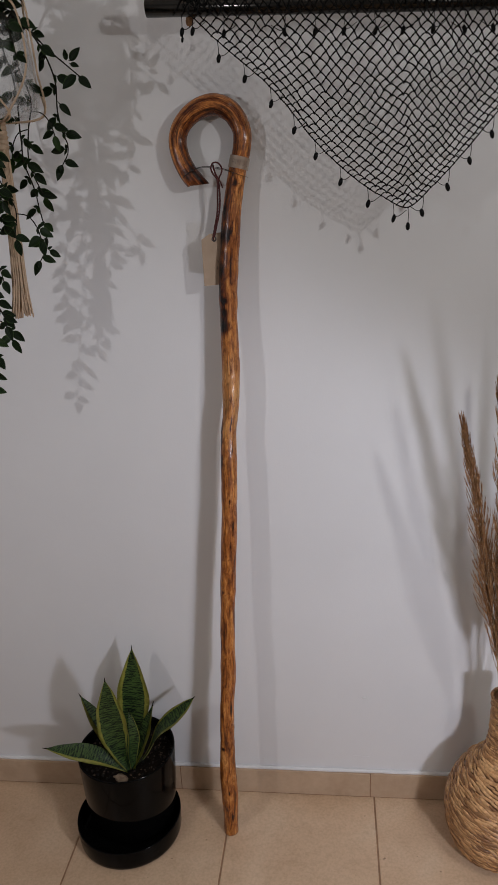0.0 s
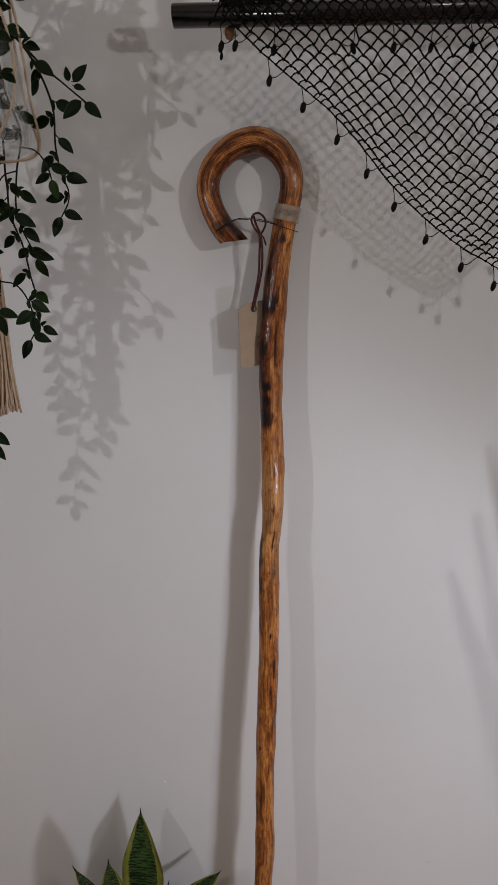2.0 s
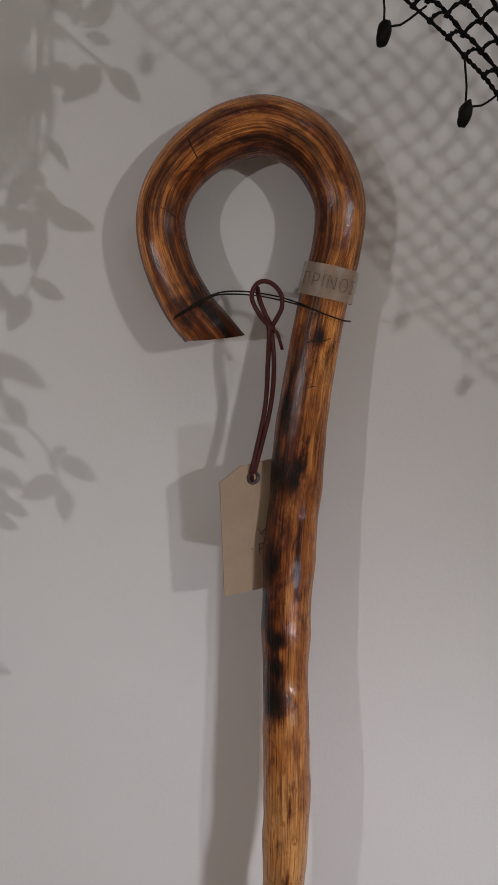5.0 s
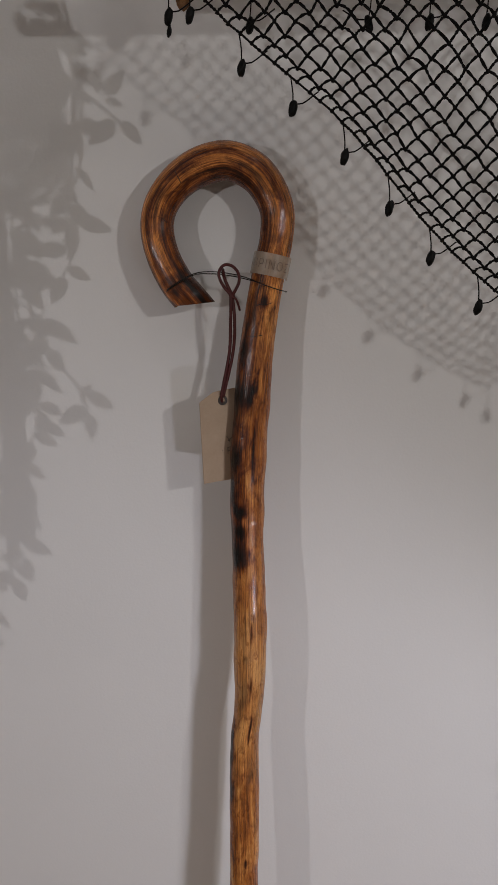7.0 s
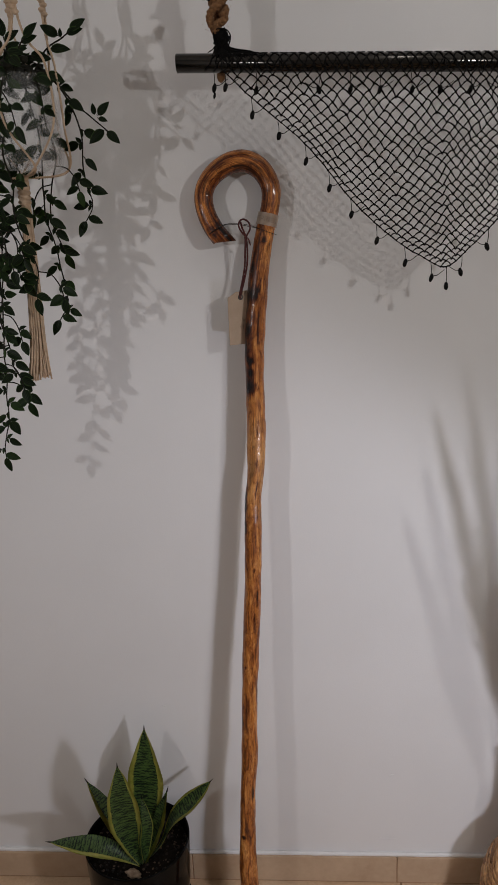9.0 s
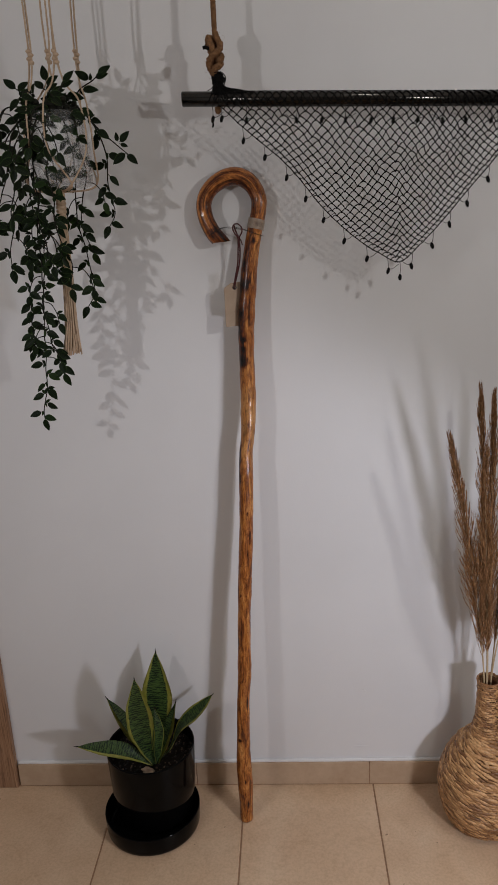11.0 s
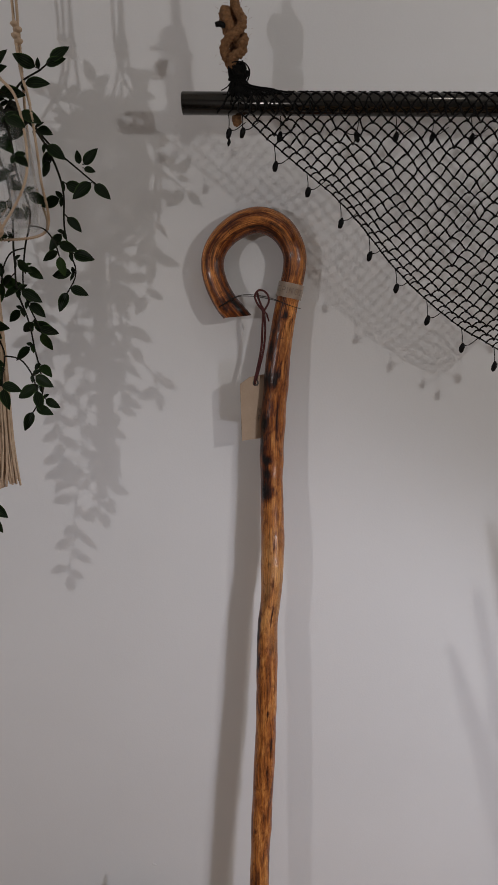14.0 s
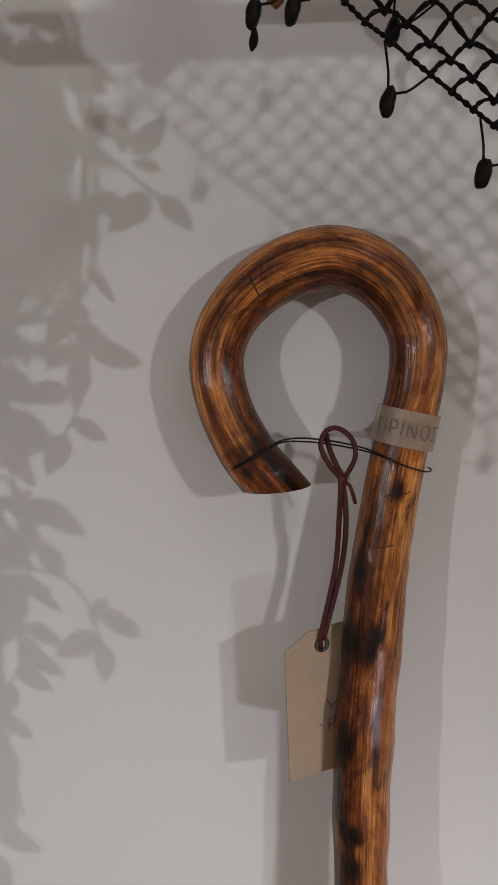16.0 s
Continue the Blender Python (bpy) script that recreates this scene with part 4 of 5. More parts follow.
def snake_plant():
    saucer = thing("plant_saucer", "glossy black round saucer under the plant pot", "saucer", POT + Vector((0, -0.016, 0)))
    part("dish", lathe([(0, 0.001), (0.112, 0.001), (0.1150, 0.003), (0.1163, 0.010), (0.1175, 0.046), (0.1170, 0.0485), (0.1150, 0.0485), (0.1138, 0.046), (0.112, 0.014), (0.106, 0.010), (0, 0.010)], 72), M_BLACKPOT, saucer)
    ob = thing("potted_snake_plant", "variegated snake plant with yellow-edged leaves in a glossy black pot", "potted plant", POT + Vector((0.004, 0.006, 0.0105)))
    part("pot", lathe([(0, 0.0), (0.070, 0.0), (0.082, 0.004), (0.091, 0.016), (0.098, 0.045), (0.1035, 0.095), (0.108, 0.196), (0.1078, 0.1995), (0.106, 0.2005), (0.1042, 0.199), (0.1035, 0.185), (0.100, 0.16), (0, 0.16)], 72), M_BLACKPOT, ob, "glossy black plastic pot")
    bm = bmesh.new()
    rings = [[bm.verts.new((0, 0, 0.172))]]
    for i in range(1, 15):
        r = 0.1025 * i / 14
        rings.append([bm.verts.new((r * math.cos(k * math.tau / 56), r * math.sin(k * math.tau / 56), 0.170 + 0.006 * noise.noise(Vector((r * math.cos(k * math.tau / 56), r * math.sin(k * math.tau / 56), 3)) * 40) + 0.004 * noise.noise(Vector((r * math.cos(k * math.tau / 56), r * math.sin(k * math.tau / 56), 7)) * 160))) for k in range(56)])
    for k in range(56):
        bm.faces.new((rings[0][0], rings[1][k], rings[1][(k + 1) % 56]))
    for a, b in zip(rings[1:], rings[2:]):
        for k in range(56):
            bm.faces.new((a[k], b[k], b[(k + 1) % 56], a[(k + 1) % 56]))
    part("soil", bm, M_SOIL, ob, "dark crumbly potting soil")
    bm = bmesh.new()
    for k in range(420):
        r, turn = 0.1 * math.sqrt(random.random()), random.uniform(0, math.tau)
        lump(bm, (r * math.cos(turn), r * math.sin(turn), 0.173 + random.uniform(0, 0.003)), random.uniform(0.001, 0.0032), (1, 1, 0.7), None, 0.6, 1)
    part("soil_crumbs", bm, M_CRUMB, ob)["kind"] = "stuff"
    bm = bmesh.new()
    lump(bm, (0.006, -0.070, 0.178), 0.017, (1.0, 0.55, 0.33), Matrix.Rotation(-0.3, 3, "Z"), 0.7, 3)
    part("bark_chip", bm, M_BARK, ob, "pale bark chip on the soil")
    foot = Vector((-0.077, -0.143, 0.181))
    # the tall back leaf, the broad front one, the two that lie outwards, the folded one, the small back one and the young one in the middle
    snake_blade((foot + Vector((0.002, 0.012, 0)), (-0.075, -0.115, 0.222), (-0.071, -0.088, 0.307), (-0.071, -0.060, 0.437)), 0.0385, (-0.1, -1, 0.2), (-0.1, -1, 0.1), (0.32, 0.34), ob, 0.22, 0.55, 0.25)
    snake_blade((foot + Vector((-0.002, -0.004, 0)), (-0.097, -0.146, 0.240), (-0.107, -0.146, 0.329), (-0.107, -0.150, 0.420)), 0.0315, (0.3, -1, 0.15), (0.25, -1, 0.1), (0.22, 0.30), ob, 0.16, 0.50, 0.30)
    snake_blade((foot + Vector((-0.004, -0.008, 0.001)), (-0.110, -0.148, 0.199), (-0.150, -0.150, 0.222), (-0.202, -0.152, 0.232), (-0.264, -0.150, 0.236)), 0.0205, (0.1, -0.75, 1.0), (0.0, -0.45, 1.0), (0.42, 0.0), ob, 0.16, 0.52, 0.22)
    snake_blade((foot + Vector((0.006, 0.002, 0.001)), (-0.040, -0.126, 0.210), (-0.014, -0.104, 0.255), (0.022, -0.088, 0.283), (0.062, -0.078, 0.324)), 0.0235, (-0.9, 0.35, 0.8), (-0.45, -0.75, 0.8), (0.2, 0.42), ob, 0.12, 0.66, 0.20)
    snake_blade((foot + Vector((0.004, 0.0, 0.001)), (-0.050, -0.130, 0.235), (-0.036, -0.117, 0.278), (-0.023, -0.105, 0.326)), 0.0185, (-0.75, -0.85, 0.1), (-0.8, -0.7, 0.1), (0.0, 0.85), ob, 0.35, 0.55, 0.35)
    snake_blade((foot + Vector((-0.004, 0.008, 0)), (-0.129, -0.110, 0.231), (-0.166, -0.088, 0.272), (-0.205, -0.060, 0.307)), 0.0195, (0.5, -0.9, 0.5), (0.9, -0.6, 0.6), (0.55, 0.0), ob, 0.2, 0.55, 0.3)
    snake_blade((foot + Vector((0.003, -0.001, 0)), (-0.071, -0.140, 0.225), (-0.065, -0.136, 0.275), (-0.072, -0.125, 0.325)), 0.0145, (0.6, -0.8, 0.5), (0.5, -0.8, 0.5), (0.0, 0.12), ob, 0.45, 0.5, 0.3)
    return ob


snake_plant()

# ---- the woven vase with pampas grass ----
VASE = Vector((0.715, -0.132, 0))
VASE_PROFILE = [(0.0, 0.060), (0.012, 0.076), (0.035, 0.091), (0.07, 0.103), (0.11, 0.107), (0.145, 0.104), (0.18, 0.092), (0.21, 0.074), (0.235, 0.053), (0.256, 0.037), (0.279, 0.029), (0.312, 0.0252), (0.362, 0.0238), (0.394, 0.0255)]


def vase_r(z):
    return float(np.interp(z, [p[0] for p in VASE_PROFILE], [p[1] for p in VASE_PROFILE]))


def woven_vase():
    ob = thing("woven_vase", "round-bellied vase of woven brown seagrass on the tiles", "vase", VASE)
    inside = [(0, 0.004), (0.055, 0.004)] + [(vase_r(z) - 0.004, z) for z in np.linspace(0.012, 0.391, 40)] + [(max(vase_r(z) - 0.008, 0.012), z) for z in np.linspace(0.391, 0.05, 30)] + [(0, 0.05)]
    part("core", lathe([(float(r), float(z)) for r, z in inside], 48), M_CORE, ob)
    bm = bmesh.new()
    z, row = 0.006, 0
    while z < 0.390:
        r = vase_r(z)
        slope = (vase_r(z + 0.006) - vase_r(z - 0.006)) / 0.012
        up = Vector((slope, 0, 1)).normalized()
        neck = z > 0.259
        long = 0.0125 if neck else 0.0235
        count = max(12, int(math.tau * r / (long * 0.74)))
        for k in range(count):
            turn = (k + 0.5 * (row % 2) + random.uniform(-0.12, 0.12)) * math.tau / count
            lean = math.radians(random.gauss(-17 if not neck else -9, 9))
            m = Matrix.Rotation(turn, 3, "Z")
            # axes of one strand on the surface: along, across, outward
            along0, up0 = Vector((0, 1, 0)), up
            out0 = along0.cross(up0)
            along = along0 * math.cos(lean) + up0 * math.sin(lean)
            across = up0 * math.cos(lean) - along0 * math.sin(lean)
            size = random.uniform(0.62, 1.22)
            centre = Vector((r - 0.001, 0, z + (0.0022 if not neck else 0.001) * math.sin(3 * turn + row * 0.4))) + out0 * random.uniform(-0.0006, 0.0012)
            verts = []
            for a in (-1.0, -0.5, 0.1, 0.65, 1.0):
                w = (0.0037 if not neck else 0.0028) * size * (1 - 0.55 * abs(a) ** 2.5)
                lift = 0.0032 * (1 - a * a) - 0.0012 - 0.0020 * a
                mid = centre + along * (a * long * 0.80 * size) + out0 * lift
                mid -= out0 * (a * a * long * long * 0.3 / max(r, 0.03))
                verts.append([bm.verts.new(m @ (mid + across * w * c + out0 * w * s * 0.55)) for c, s in ((-1, -0.3), (-0.55, 0.75), (0.1, 1.0), (0.7, 0.6), (1, -0.3))])
            for p, q in zip(verts, verts[1:]):
                for j in range(4):
                    bm.faces.new((p[j], p[j + 1], q[j + 1], q[j]))
        z += 0.0062 if not neck else 0.0054
        row += 1
    part("weave", bm, M_WEAVE, ob, "braided seagrass strands")["kind"] = "stuff"
    bm = bmesh.new()
    twisted(bm, [(vase_r(0.394) * math.cos(k * math.tau / 60) * 1.01, vase_r(0.394) * math.sin(k * math.tau / 60) * 1.01, 0.393 + 0.0008 * math.sin(k * 0.7)) for k in range(61)], 0.0034, 60, 2, 6)
    part("rim", bm, M_WEAVE, ob)
    return ob


woven_vase()


def pampas(root, top, length, fat, seed):
    """One dried stem of pampas grass; its plume takes the upper length."""
    rnd = random.Random(seed)
    ob = thing("pampas_stem", "dried brown feathery pampas grass stem standing in the woven vase", "dried grass", root, group="pampas grass in the vase")
    root, top = Vector(root), Vector(top)
    mouth = Vector((VASE.x, VASE.y, 0.394)) + Vector(((top.x - VASE.x) * 0.11, (top.y - VASE.y) * 0.11, 0)) + Vector((rnd.uniform(-0.006, 0.006), rnd.uniform(-0.006, 0.006), 0))
    line = glide([Vector((0, 0, 0)), mouth - root, (mouth * 0.45 + top * 0.55) - root + Vector(((top.x - VASE.x) * -0.06, 0, 0)), top - root], 0.01)
    bm = bmesh.new()
    tube(bm, line, [0.0026 * (1 - 0.8 * i / len(line)) for i in range(len(line))], 6)
    part("stalk", bm, M_STALK, ob, "pale thin stalk")
    whole = (top - root).length
    bm = bmesh.new()
    ways = frames_along(line)
    start = 1 - length / whole
    for k in range(440):
        g = rnd.random() ** 0.9 * 0.97
        if k < 26:
            g = 0.80 + 0.0075 * k
        q, t, a, b = ways[int((start + g * (1 - start)) * (len(ways) - 1))]
        turn = rnd.uniform(0, math.tau)
        out = math.cos(turn) * a + math.sin(turn) * b
        side = out.cross(t)
        reach = fat * rnd.uniform(0.25, 1.0) * min(1.0, 0.45 + 2.2 * g) * (1 - 0.93 * g ** 1.15)
        long = rnd.uniform(0.055, 0.095) * (1 - 0.45 * g)
        long = min(long, (1.005 - g) * length + 0.012)
        sway = side * rnd.gauss(0, 0.25) * reach
        count = int(long * 640)
        for m in range(count):
            h = (m + rnd.random()) / count
            p = q + t * long * h + out * reach * math.sin(h * 1.45) + sway * h * h
            go = (t + out * reach / long * 0.9 * (1 - 0.5 * h) + side * rnd.gauss(0, 0.11) * (1 - 0.6 * g) + out * rnd.gauss(0.03, 0.11) * (1 - 0.6 * g)).normalized()
            size = rnd.uniform(0.009, 0.019)
            w = go.cross(out if rnd.random() < 0.5 else side).normalized() * rnd.uniform(0.0002, 0.00048)
            v = [bm.verts.new(x) for x in (p, p + go * size * 0.4 + w, p + go * size, p + go * size * 0.4 - w)]
            bm.faces.new(v)
    part("plume", bm, M_PLUME, ob, "feathery brown seed plume", smooth=False)["kind"] = "stuff"
    return ob


for n, (dx, dy, top, length, fat) in enumerate(((-0.012, -0.006, (0.594, -0.207, 0.992), 0.54, 0.037), (-0.004, 0.008, (0.641, -0.238, 1.0925), 0.62, 0.036), (0.002, -0.012, (0.698, -0.13, 1.056), 0.59, 0.036),
                                                 (0.008, 0.004, (0.782, -0.19, 0.925), 0.42, 0.031), (0.014, -0.004, (0.83, -0.16, 0.92), 0.38, 0.032), (0.010, 0.010, (0.765, -0.115, 0.90), 0.42, 0.030), (-0.008, 0.004, (0.69, -0.10, 0.87), 0.38, 0.028))):
    pampas((VASE.x + dx, VASE.y + dy, 0.06), top, length, fat, 11 + n)

# ---- the hanging ivy ----
IVY = Vector((-0.148, -0.172, 1.515))
POT_SIDE = 0.009


def macrame():
    ob = thing("macrame_hanger", "beige macrame plant hanger with knotted cords and a long tassel", "plant hanger", IVY)
    base = ob.matrix_basis.inverted()
    hook_top = Vector((IVY.x + 0.012, IVY.y + 0.02, RZ))
    for k, (dx, dy) in enumerate(((-0.047, -0.02), (-0.022, 0.043), (0.025, -0.042), (0.046, 0.02))):
        knot = Vector((IVY.x + (-0.021, -0.004, 0.030, 0.054)[k], IVY.y + dy * 0.9, (1.730, 1.742, 1.724, 1.734)[k]))
        low = Vector((IVY.x + POT_SIDE + dx * 1.22, IVY.y + dy * 1.22, 1.509))
        for s in (-1, 1):
            bm = bmesh.new()
            off = Vector((0.0022 * s, 0, 0))
            turn = Matrix.Rotation(0.55 * s, 3, "Z")
            wide = turn @ Vector((dx * 1.26, dy * 1.30, 0))
            way = [hook_top + off, knot + Vector((0, 0, 0.3)) * 1.0 + off, knot + off, Vector((IVY.x + POT_SIDE, IVY.y, 1.648)) + wide * 0.98, Vector((IVY.x + POT_SIDE, IVY.y, 1.57)) + wide * 1.06, low, Vector((IVY.x, IVY.y, 1.498))]
            twisted(bm, glide(way, 0.003), 0.0020, 150, 3, 5)
            cord = part("cord", bm, M_MACRAME, ob)
            cord.matrix_parent_inverse = base
        bm = bmesh.new()
        for j in range(4):
            lump(bm, knot + Vector((0.0015 * (-1) ** j, 0, -0.010 + 0.0062 * j)), 0.0052, (1.0, 0.9, 0.75), None, 0.25, 2)
        one = part("knot", bm, M_MACRAME, ob)
        one.matrix_parent_inverse = base
    bm = bmesh.new()
    for j in range(6):
        lump(bm, (IVY.x, IVY.y, 1.499 - 0.007 * j), 0.010, (1, 1, 0.6), None, 0.2, 2)
    one = part("gathering_knot", bm, M_MACRAME, ob, "wrapped knot under the pot")
    one.matrix_parent_inverse = base
    bm = bmesh.new()
    for k in range(70):
        r, turn = 0.0085 * math.sqrt(random.random()), random.uniform(0, math.tau)
        a = Vector((r * math.cos(turn), r * math.sin(turn), 0))
        end = random.uniform(1.187, 1.205)
        way = [Vector((IVY.x, IVY.y, 1.462)) + a * 0.8, Vector((IVY.x - 0.002, IVY.y, 1.35)) + a * 1.1, Vector((IVY.x - 0.006 + random.uniform(-0.001, 0.001), IVY.y, 1.25)) + a * 1.3, Vector((IVY.x - 0.010 + random.uniform(-0.002, 0.002), IVY.y, end)) + a * 2.15]
        tube(bm, glide(way, 0.02), 0.0014, 5)
    one = part("tassel", bm, M_MACRAME, ob, "long beige cotton tassel")
    one.matrix_parent_inverse = base


macrame()


def leaf_mesh():
    bm = bmesh.new()
    uv = bm.loops.layers.uv.new("UVMap")
    rows = []
    for i in range(9):
        f = i / 8
        w = 0.28 * math.sin(math.pi * f ** 0.80) ** 0.8 * (1 - 0.16 * f) if 0 < f < 1 else 0.004
        row = []
        for k in range(5):
            u = k / 2 - 1
            row.append(bm.verts.new((u * w, f, 0.06 * u * u * (w / 0.26) - 0.10 * f * f)))
        rows.append(row)
    for i in range(8):
        for k in range(4):
            f = bm.faces.new((rows[i][k], rows[i][k + 1], rows[i + 1][k + 1], rows[i + 1][k]))
            for loop, (a, b) in zip(f.loops, ((k, i), (k + 1, i), (k + 1, i + 1), (k, i + 1))):
                loop[uv].uv = (a / 4, b / 8)
    return mesh_of(bm, "leaf", M_IVY)


def ivy():
    rnd = random.Random(5)
    ob = thing("hanging_ivy", "trailing dark green artificial ivy hanging from a glass pot", "houseplant", IVY)
    base = ob.matrix_basis.inverted()
    vessel = lathe([(r * 1.10, (z - 0.011) * 1.05) for r, z in [(0, 0.002), (0.044, 0.002), (0.050, 0.008), (0.053, 0.03), (0.051, 0.08), (0.046, 0.122), (0.0475, 0.1265), (0.0445, 0.1265), (0.0435, 0.12), (0.0485, 0.08), (0.0505, 0.03), (0.047, 0.010), (0, 0.007)]], 48)
    for v in vessel.verts:
        ripple = 1 + 0.045 * noise.noise(v.co * 42) + 0.02 * noise.noise(v.co * 110)
        v.co.x, v.co.y = v.co.x * ripple + POT_SIDE, v.co.y * ripple
    part("pot", vessel, M_GLASS, ob, "clear glass pot with a rippled wall")
    bm = bmesh.new()
    for k in range(40):
        r, turn = 0.028 * math.sqrt(rnd.random()), rnd.uniform(0, math.tau)
        lump(bm, (POT_SIDE + r * math.cos(turn) * 1.5, r * math.sin(turn) * 1.5, 0.126 + rnd.uniform(-0.012, 0.014)), rnd.uniform(0.006, 0.011), (1, 1, 0.8), None, 0.6, 1)
    part("liner", bm, M_STEM, ob, "dark base of the artificial plant")
    mesh = leaf_mesh()
    vines = [
        [(-0.150, -0.205, 1.648), (-0.170, -0.225, 1.625), (-0.180, -0.212, 1.54), (-0.186, -0.205, 1.474), (-0.190, -0.20, 1.384), (-0.197, -0.196, 1.291), (-0.208, -0.190, 1.195), (-0.218, -0.186, 1.105), (-0.226, -0.184, 1.060)],
        [(-0.165, -0.20, 1.645), (-0.185, -0.225, 1.60), (-0.182, -0.215, 1.485), (-0.176, -0.205, 1.44), (-0.162, -0.20, 1.385), (-0.147, -0.195, 1.345)],
        [(-0.140, -0.21, 1.645), (-0.145, -0.236, 1.58), (-0.150, -0.22, 1.46), (-0.142, -0.20, 1.38), (-0.130, -0.195, 1.32)],
        [(-0.125, -0.205, 1.645), (-0.113, -0.198, 1.60), (-0.115, -0.175, 1.546), (-0.122, -0.155, 1.473), (-0.121, -0.145, 1.411), (-0.112, -0.140, 1.346), (-0.110, -0.138, 1.308), (-0.122, -0.137, 1.281)],
        [(-0.105, -0.20, 1.645), (-0.092, -0.205, 1.60), (-0.101, -0.16, 1.522), (-0.115, -0.145, 1.441), (-0.104, -0.138, 1.384)],
        [(-0.098, -0.185, 1.648), (-0.075, -0.18, 1.618), (-0.060, -0.155, 1.573), (-0.060, -0.143, 1.523), (-0.056, -0.136, 1.466), (-0.070, -0.132, 1.434)],
        [(-0.096, -0.172, 1.645), (-0.076, -0.164, 1.622), (-0.060, -0.152, 1.602), (-0.040, -0.150, 1.585), (-0.014, -0.150, 1.562)],
        [(-0.178, -0.19, 1.645), (-0.212, -0.21, 1.60), (-0.228, -0.205, 1.50), (-0.240, -0.20, 1.42), (-0.252, -0.195, 1.36)],
        [(-0.180, -0.175, 1.645), (-0.225, -0.18, 1.60), (-0.262, -0.175, 1.50), (-0.285, -0.17, 1.43)],
        [(-0.165, -0.15, 1.645), (-0.20, -0.14, 1.60), (-0.213, -0.15, 1.48), (-0.215, -0.155, 1.38)],
        [(-0.115, -0.165, 1.645), (-0.090, -0.165, 1.675), (-0.068, -0.162, 1.690), (-0.058, -0.16, 1.70)],
        [(-0.140, -0.18, 1.645), (-0.142, -0.185, 1.672), (-0.146, -0.185, 1.69)],
        [(-0.165, -0.18, 1.645), (-0.190, -0.185, 1.670), (-0.205, -0.185, 1.68)],
        [(-0.125, -0.20, 1.645), (-0.118, -0.21, 1.668), (-0.108, -0.21, 1.68)],
        [(-0.150, -0.195, 1.64), (-0.135, -0.215, 1.665), (-0.125, -0.225, 1.655)],
        [(-0.160, -0.195, 1.64), (-0.170, -0.218, 1.668), (-0.182, -0.228, 1.655)],
        [(-0.150, -0.16, 1.64), (-0.152, -0.15, 1.675), (-0.165, -0.145, 1.685)],
        [(-0.140, -0.17, 1.64), (-0.120, -0.175, 1.665), (-0.105, -0.18, 1.662)],
        [(-0.175, -0.19, 1.645), (-0.222, -0.20, 1.645), (-0.245, -0.20, 1.60), (-0.25, -0.20, 1.55)],
    ]
    vines.append([(-0.145, -0.20, 1.645), (-0.165, -0.23, 1.60), (-0.176, -0.215, 1.45), (-0.186, -0.205, 1.33), (-0.196, -0.20, 1.27), (-0.192, -0.198, 1.225), (-0.184, -0.197, 1.195)])
    made, more = 0, []
    END_TWIG = 6

    def add_leaf(place, way, facing, size):
        nonlocal made
        made += 1
        way = way.normalized()
        side = way.cross(facing).normalized()
        up = side.cross(way)
        m = Matrix((side, way, up)).transposed().to_4x4() @ Matrix.Scale(size, 4)
        if made > 299:
            more.append(base @ Matrix.Translation(place) @ m)
            return
        leaf = new("leaf", mesh)
        leaf.parent = ob
        leaf.matrix_basis = base @ Matrix.Translation(place) @ m

    def tuft(bm, q, t, out, size):
        """A broad leaf on a short stalk, with two tiny leaves beside it."""
        facing = Vector((rnd.uniform(-0.6, 0.6), -1, rnd.uniform(-0.1, 0.7)))
        way = (out * rnd.uniform(0.7, 1.2) + t * rnd.uniform(0.1, 0.8) + Vector((0, rnd.uniform(-0.3, 0.1), rnd.uniform(-0.35, 0.15)))).normalized()
        foot = q + way * 0.006
        tube(bm, [q, q + way * 0.003 + Vector((0, 0, 0.0005)), foot], 0.0008, 4)
        add_leaf(foot, way, facing, size)
        for turn in (1, -1):
            if rnd.random() < 0.75:
                aside = (way * 0.55 + way.cross(facing.normalized()) * turn).normalized()
                add_leaf(q + way * 0.002, aside, facing, rnd.uniform(0.009, 0.014))

    def bare(q):
        return q.y < -0.19 and 1.52 < q.z < 1.635 and abs(q.x - IVY.x - POT_SIDE) < 0.055

    for n, vine in enumerate(vines):
        line = glide(vine, 0.006)
        count = len(line)
        still = 0.15 if n == END_TWIG else 1.0
        line = [Vector(q) + Vector((noise.noise(Vector((i * 0.11, n * 7.3, 0))), noise.noise(Vector((i * 0.11, n * 7.3, 4))), 0)) * 0.012 * still * min(1, i / 12) for i, q in enumerate(line)]
        bm = bmesh.new()
        tube(bm, line, [0.0016 * (1 - 0.4 * i / count) for i in range(count)], 5)
        at, flip = rnd.randint(1, 3), rnd.choice((-1, 1))
        if n == END_TWIG:
            # the open twig that reaches furthest from the plant carries five leaves, each seen against the wall
            for foot, tip in (((-0.0275, 1.585), (-0.009, 1.603)), ((-0.033, 1.586), (-0.034, 1.602)), ((-0.0275, 1.581), (-0.013, 1.576)), ((-0.020, 1.564), (-0.045, 1.546)), ((-0.016, 1.562), (0.003, 1.544))):
                way = Vector((tip[0] - foot[0], -0.003, tip[1] - foot[1]))
                tube(bm, [(foot[0] - way.x * 0.12, -0.150, foot[1] + 0.001), (foot[0], -0.150, foot[1])], 0.0005, 4)
                add_leaf(Vector((foot[0], -0.150, foot[1])), way, Vector((0.1, -1, 0.25)), way.length)
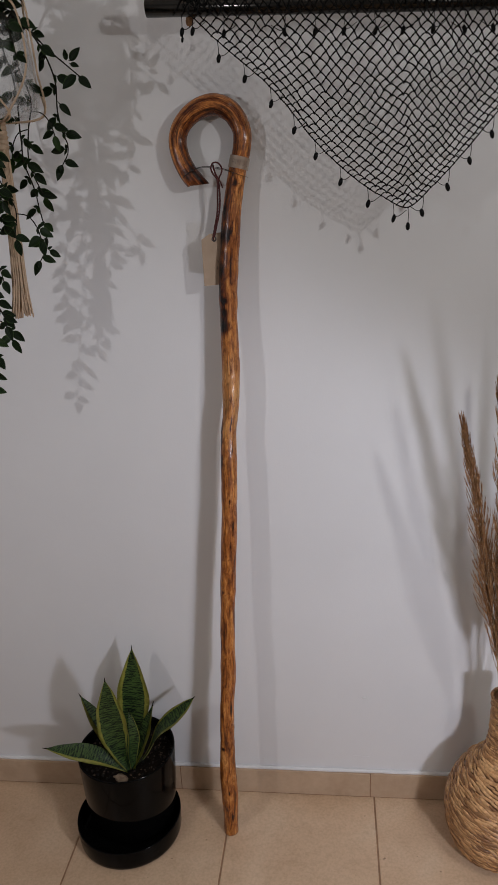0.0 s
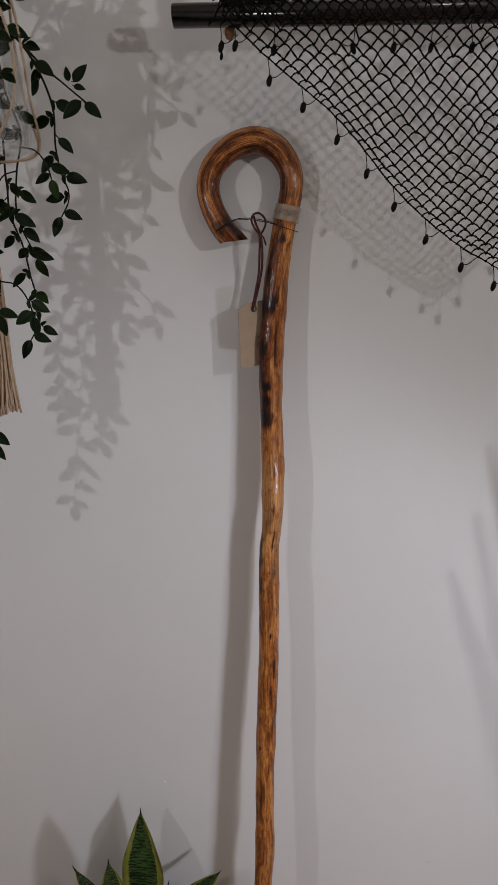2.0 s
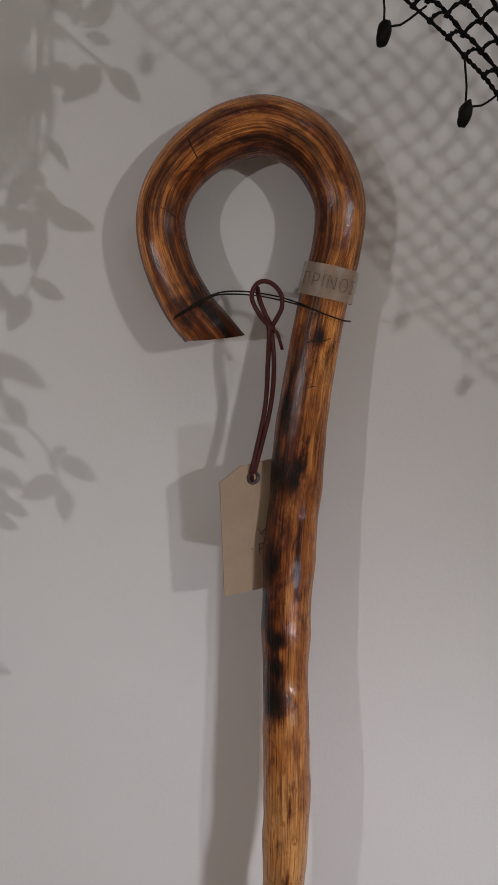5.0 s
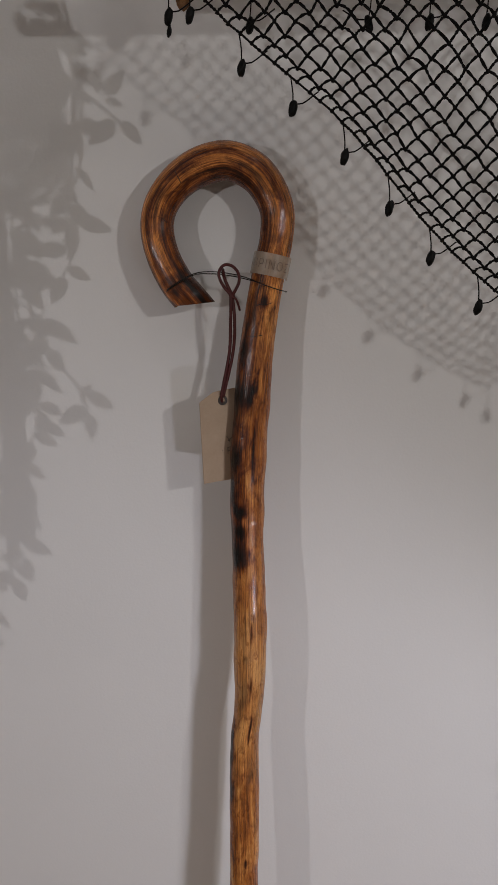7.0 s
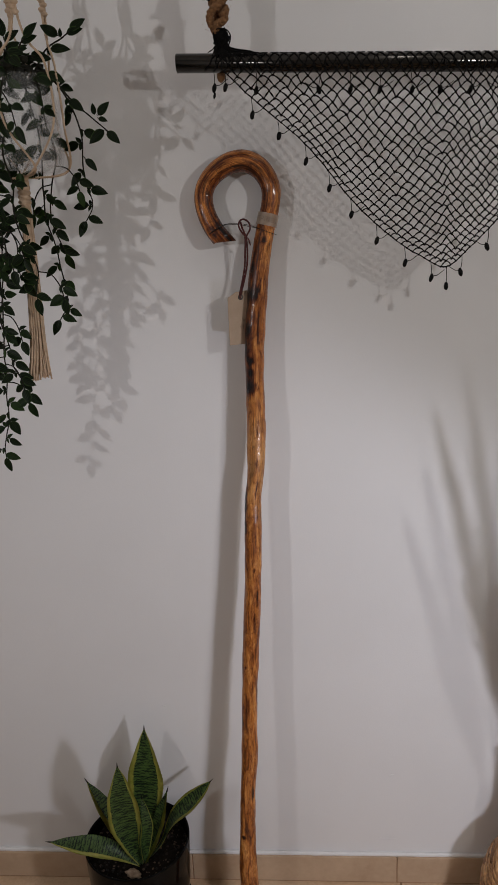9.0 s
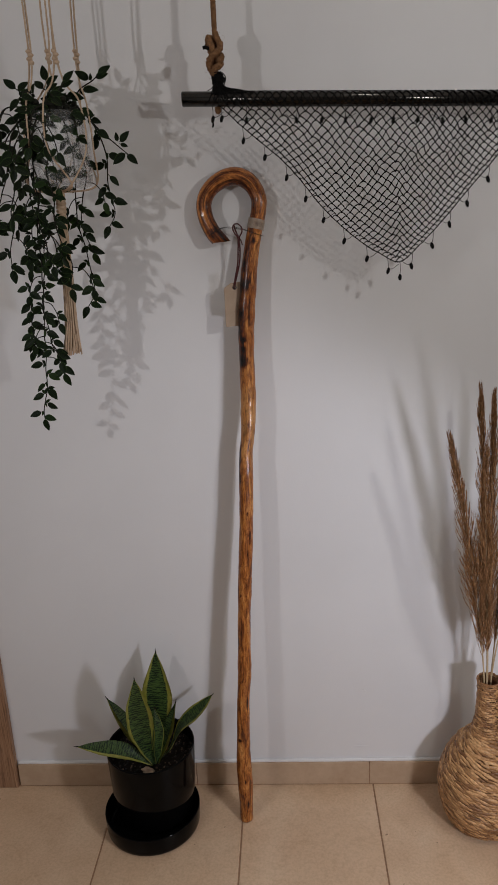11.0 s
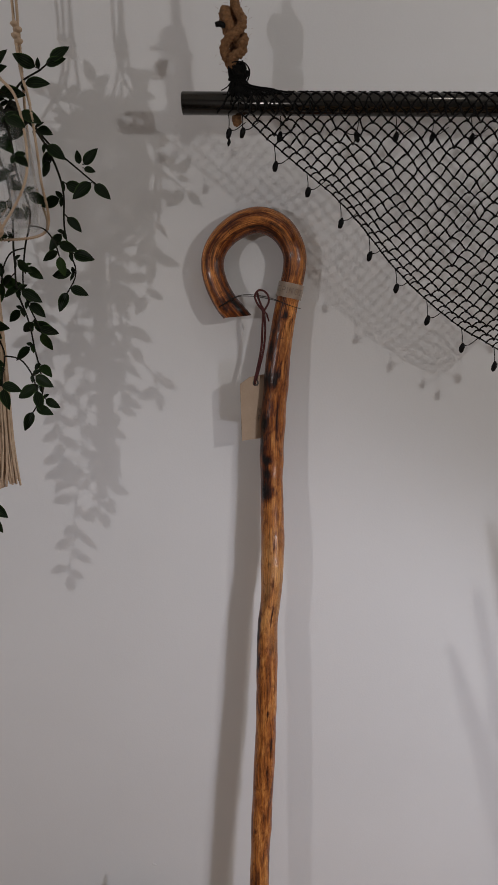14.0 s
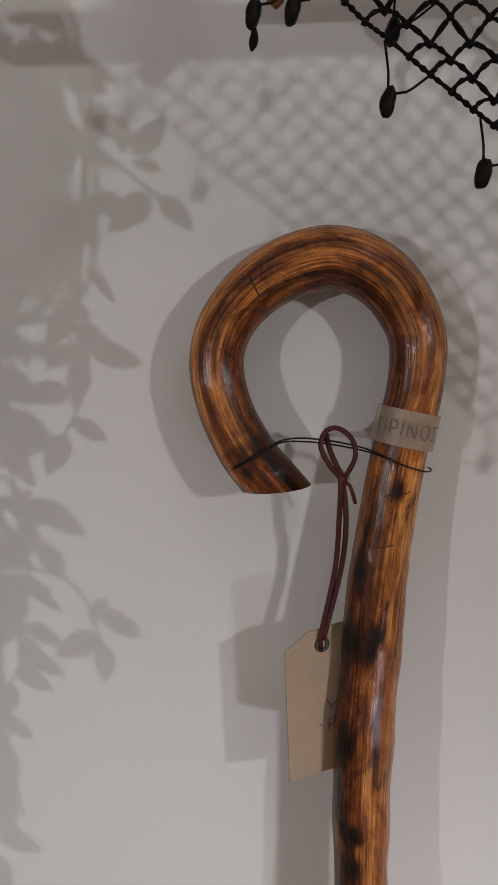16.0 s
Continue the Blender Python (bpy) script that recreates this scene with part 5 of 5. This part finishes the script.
        while at < (count * 0.45 if n == END_TWIG else count - 2):
            q = line[at]
            t = (line[at + 1] - q).normalized()
            out = Vector((flip, rnd.uniform(-0.6, 0.4), 0)).normalized()
            flip = -flip
            at += rnd.choice((3, 3, 4, 4) if n else (2, 2, 3, 3))
            if bare(q) and rnd.random() < 0.12:
                continue
            if count > 14 and at > 8 and count - at > 4 and rnd.random() < (0.60 if n == 0 and at < count * 0.82 else 0.0 if n in (0, 3, 5) else 0.34):
                # a twig that arches out and droops, with three broad leaves and their tiny pairs
                long = rnd.uniform(0.044, 0.060) * (1.15 - 0.6 * at / count if n == 0 else 0.80)
                twig = glide([q, q + out * long * 0.42 + Vector((0, 0, -long * 0.10)), q + out * long * 0.70 + Vector((0, 0, -long * 0.48)), q + out * long * 0.82 + Vector((0, 0, -long * 0.95))], 0.005)
                twig = [Vector(p) for p in twig]
                tube(bm, twig, 0.0010, 5)
                half = len(twig) * 3 // 5
                tuft(bm, twig[half], (twig[half + 1] - twig[half]).normalized(), out, rnd.uniform(0.023, 0.029))
                last = (twig[-1] - twig[-2]).normalized()
                add_leaf(twig[-1], last + out * rnd.uniform(-0.2, 0.3), Vector((rnd.uniform(-0.5, 0.5), -1, 0.2)), rnd.uniform(0.023, 0.029))
                add_leaf(twig[-2], last * 0.5 - out, Vector((0, -1, 0.3)), rnd.uniform(0.022, 0.030))
            else:
                tuft(bm, q, t, out, rnd.uniform(0.022, 0.030))
        q, t = line[-1], (line[-1] - line[-3]).normalized()
        if n != END_TWIG:
            add_leaf(q, t + Vector((0.1, 0, 0)), Vector((rnd.uniform(-0.3, 0.3), -1, 0.2)), 0.028)
            add_leaf(line[-2], t * 0.5 + Vector((1.0, 0, 0.1)), Vector((0.2, -1, 0.3)), 0.025)
        stem = part("stem", bm, M_STEM, ob)
        stem.matrix_parent_inverse = base
    if more:
        bm = bmesh.new()
        for m in more:
            first = len(bm.verts)
            bm.from_mesh(mesh)
            bm.verts.ensure_lookup_table()
            bmesh.ops.transform(bm, matrix=m, verts=bm.verts[first:])
        part("foliage", bm, M_IVY, ob)["kind"] = "stuff"
    return ob


ivy()

# ---- skirting and floor tiles ----
edges = [-0.484, -0.002, 0.454, 0.91, 1.366, 1.822, 2.278, 2.734, RX1]
for a, b in zip(edges, edges[1:]):
    part("tile", slab(a + 0.0010, b - 0.0010, -0.0105, -0.004, 0.0022, 0.0685 + 0.0008 * (a > 0.4), 0.0012), M_SKIRT, baseboard, smooth=False)
caulk = bmesh.new()
tube(caulk, [(x, -0.0032, 0.0712 + 0.0008 * (x > 0.4) + 0.0012 * noise.noise(Vector((x * 30, 0, 0)))) for x in np.arange(-0.484, 1.6, 0.008)], [0.0046 + 0.0013 * noise.noise(Vector((x * 45, 3, 0))) for x in np.arange(-0.484, 1.6, 0.008)], 8)
tagged(part("trim", caulk, M_FILLER), "uneven white bead of filler above the skirting", "trim", kind="structure")
PITCH, JOINT = 0.338, 0.0038
tile_mesh = mesh_of(slab(-(PITCH - JOINT) / 2, (PITCH - JOINT) / 2, -(PITCH - JOINT) / 2, (PITCH - JOINT) / 2, -0.006, 0.0, 0.0013), "tile", M_TILE, False)
for j in range(12):
    for i in range(-9, 9):
        x, y = 0.463 + (i - 0.5) * PITCH, -0.001 - (j + 0.5) * PITCH
        if RX0 + 0.1 < x < RX1 - 0.1 and y > RY + 0.1:
            tile = new("tile", tile_mesh)
            tile.parent = floor
            tile.location = (x, y, random.uniform(-0.0003, 0.0))
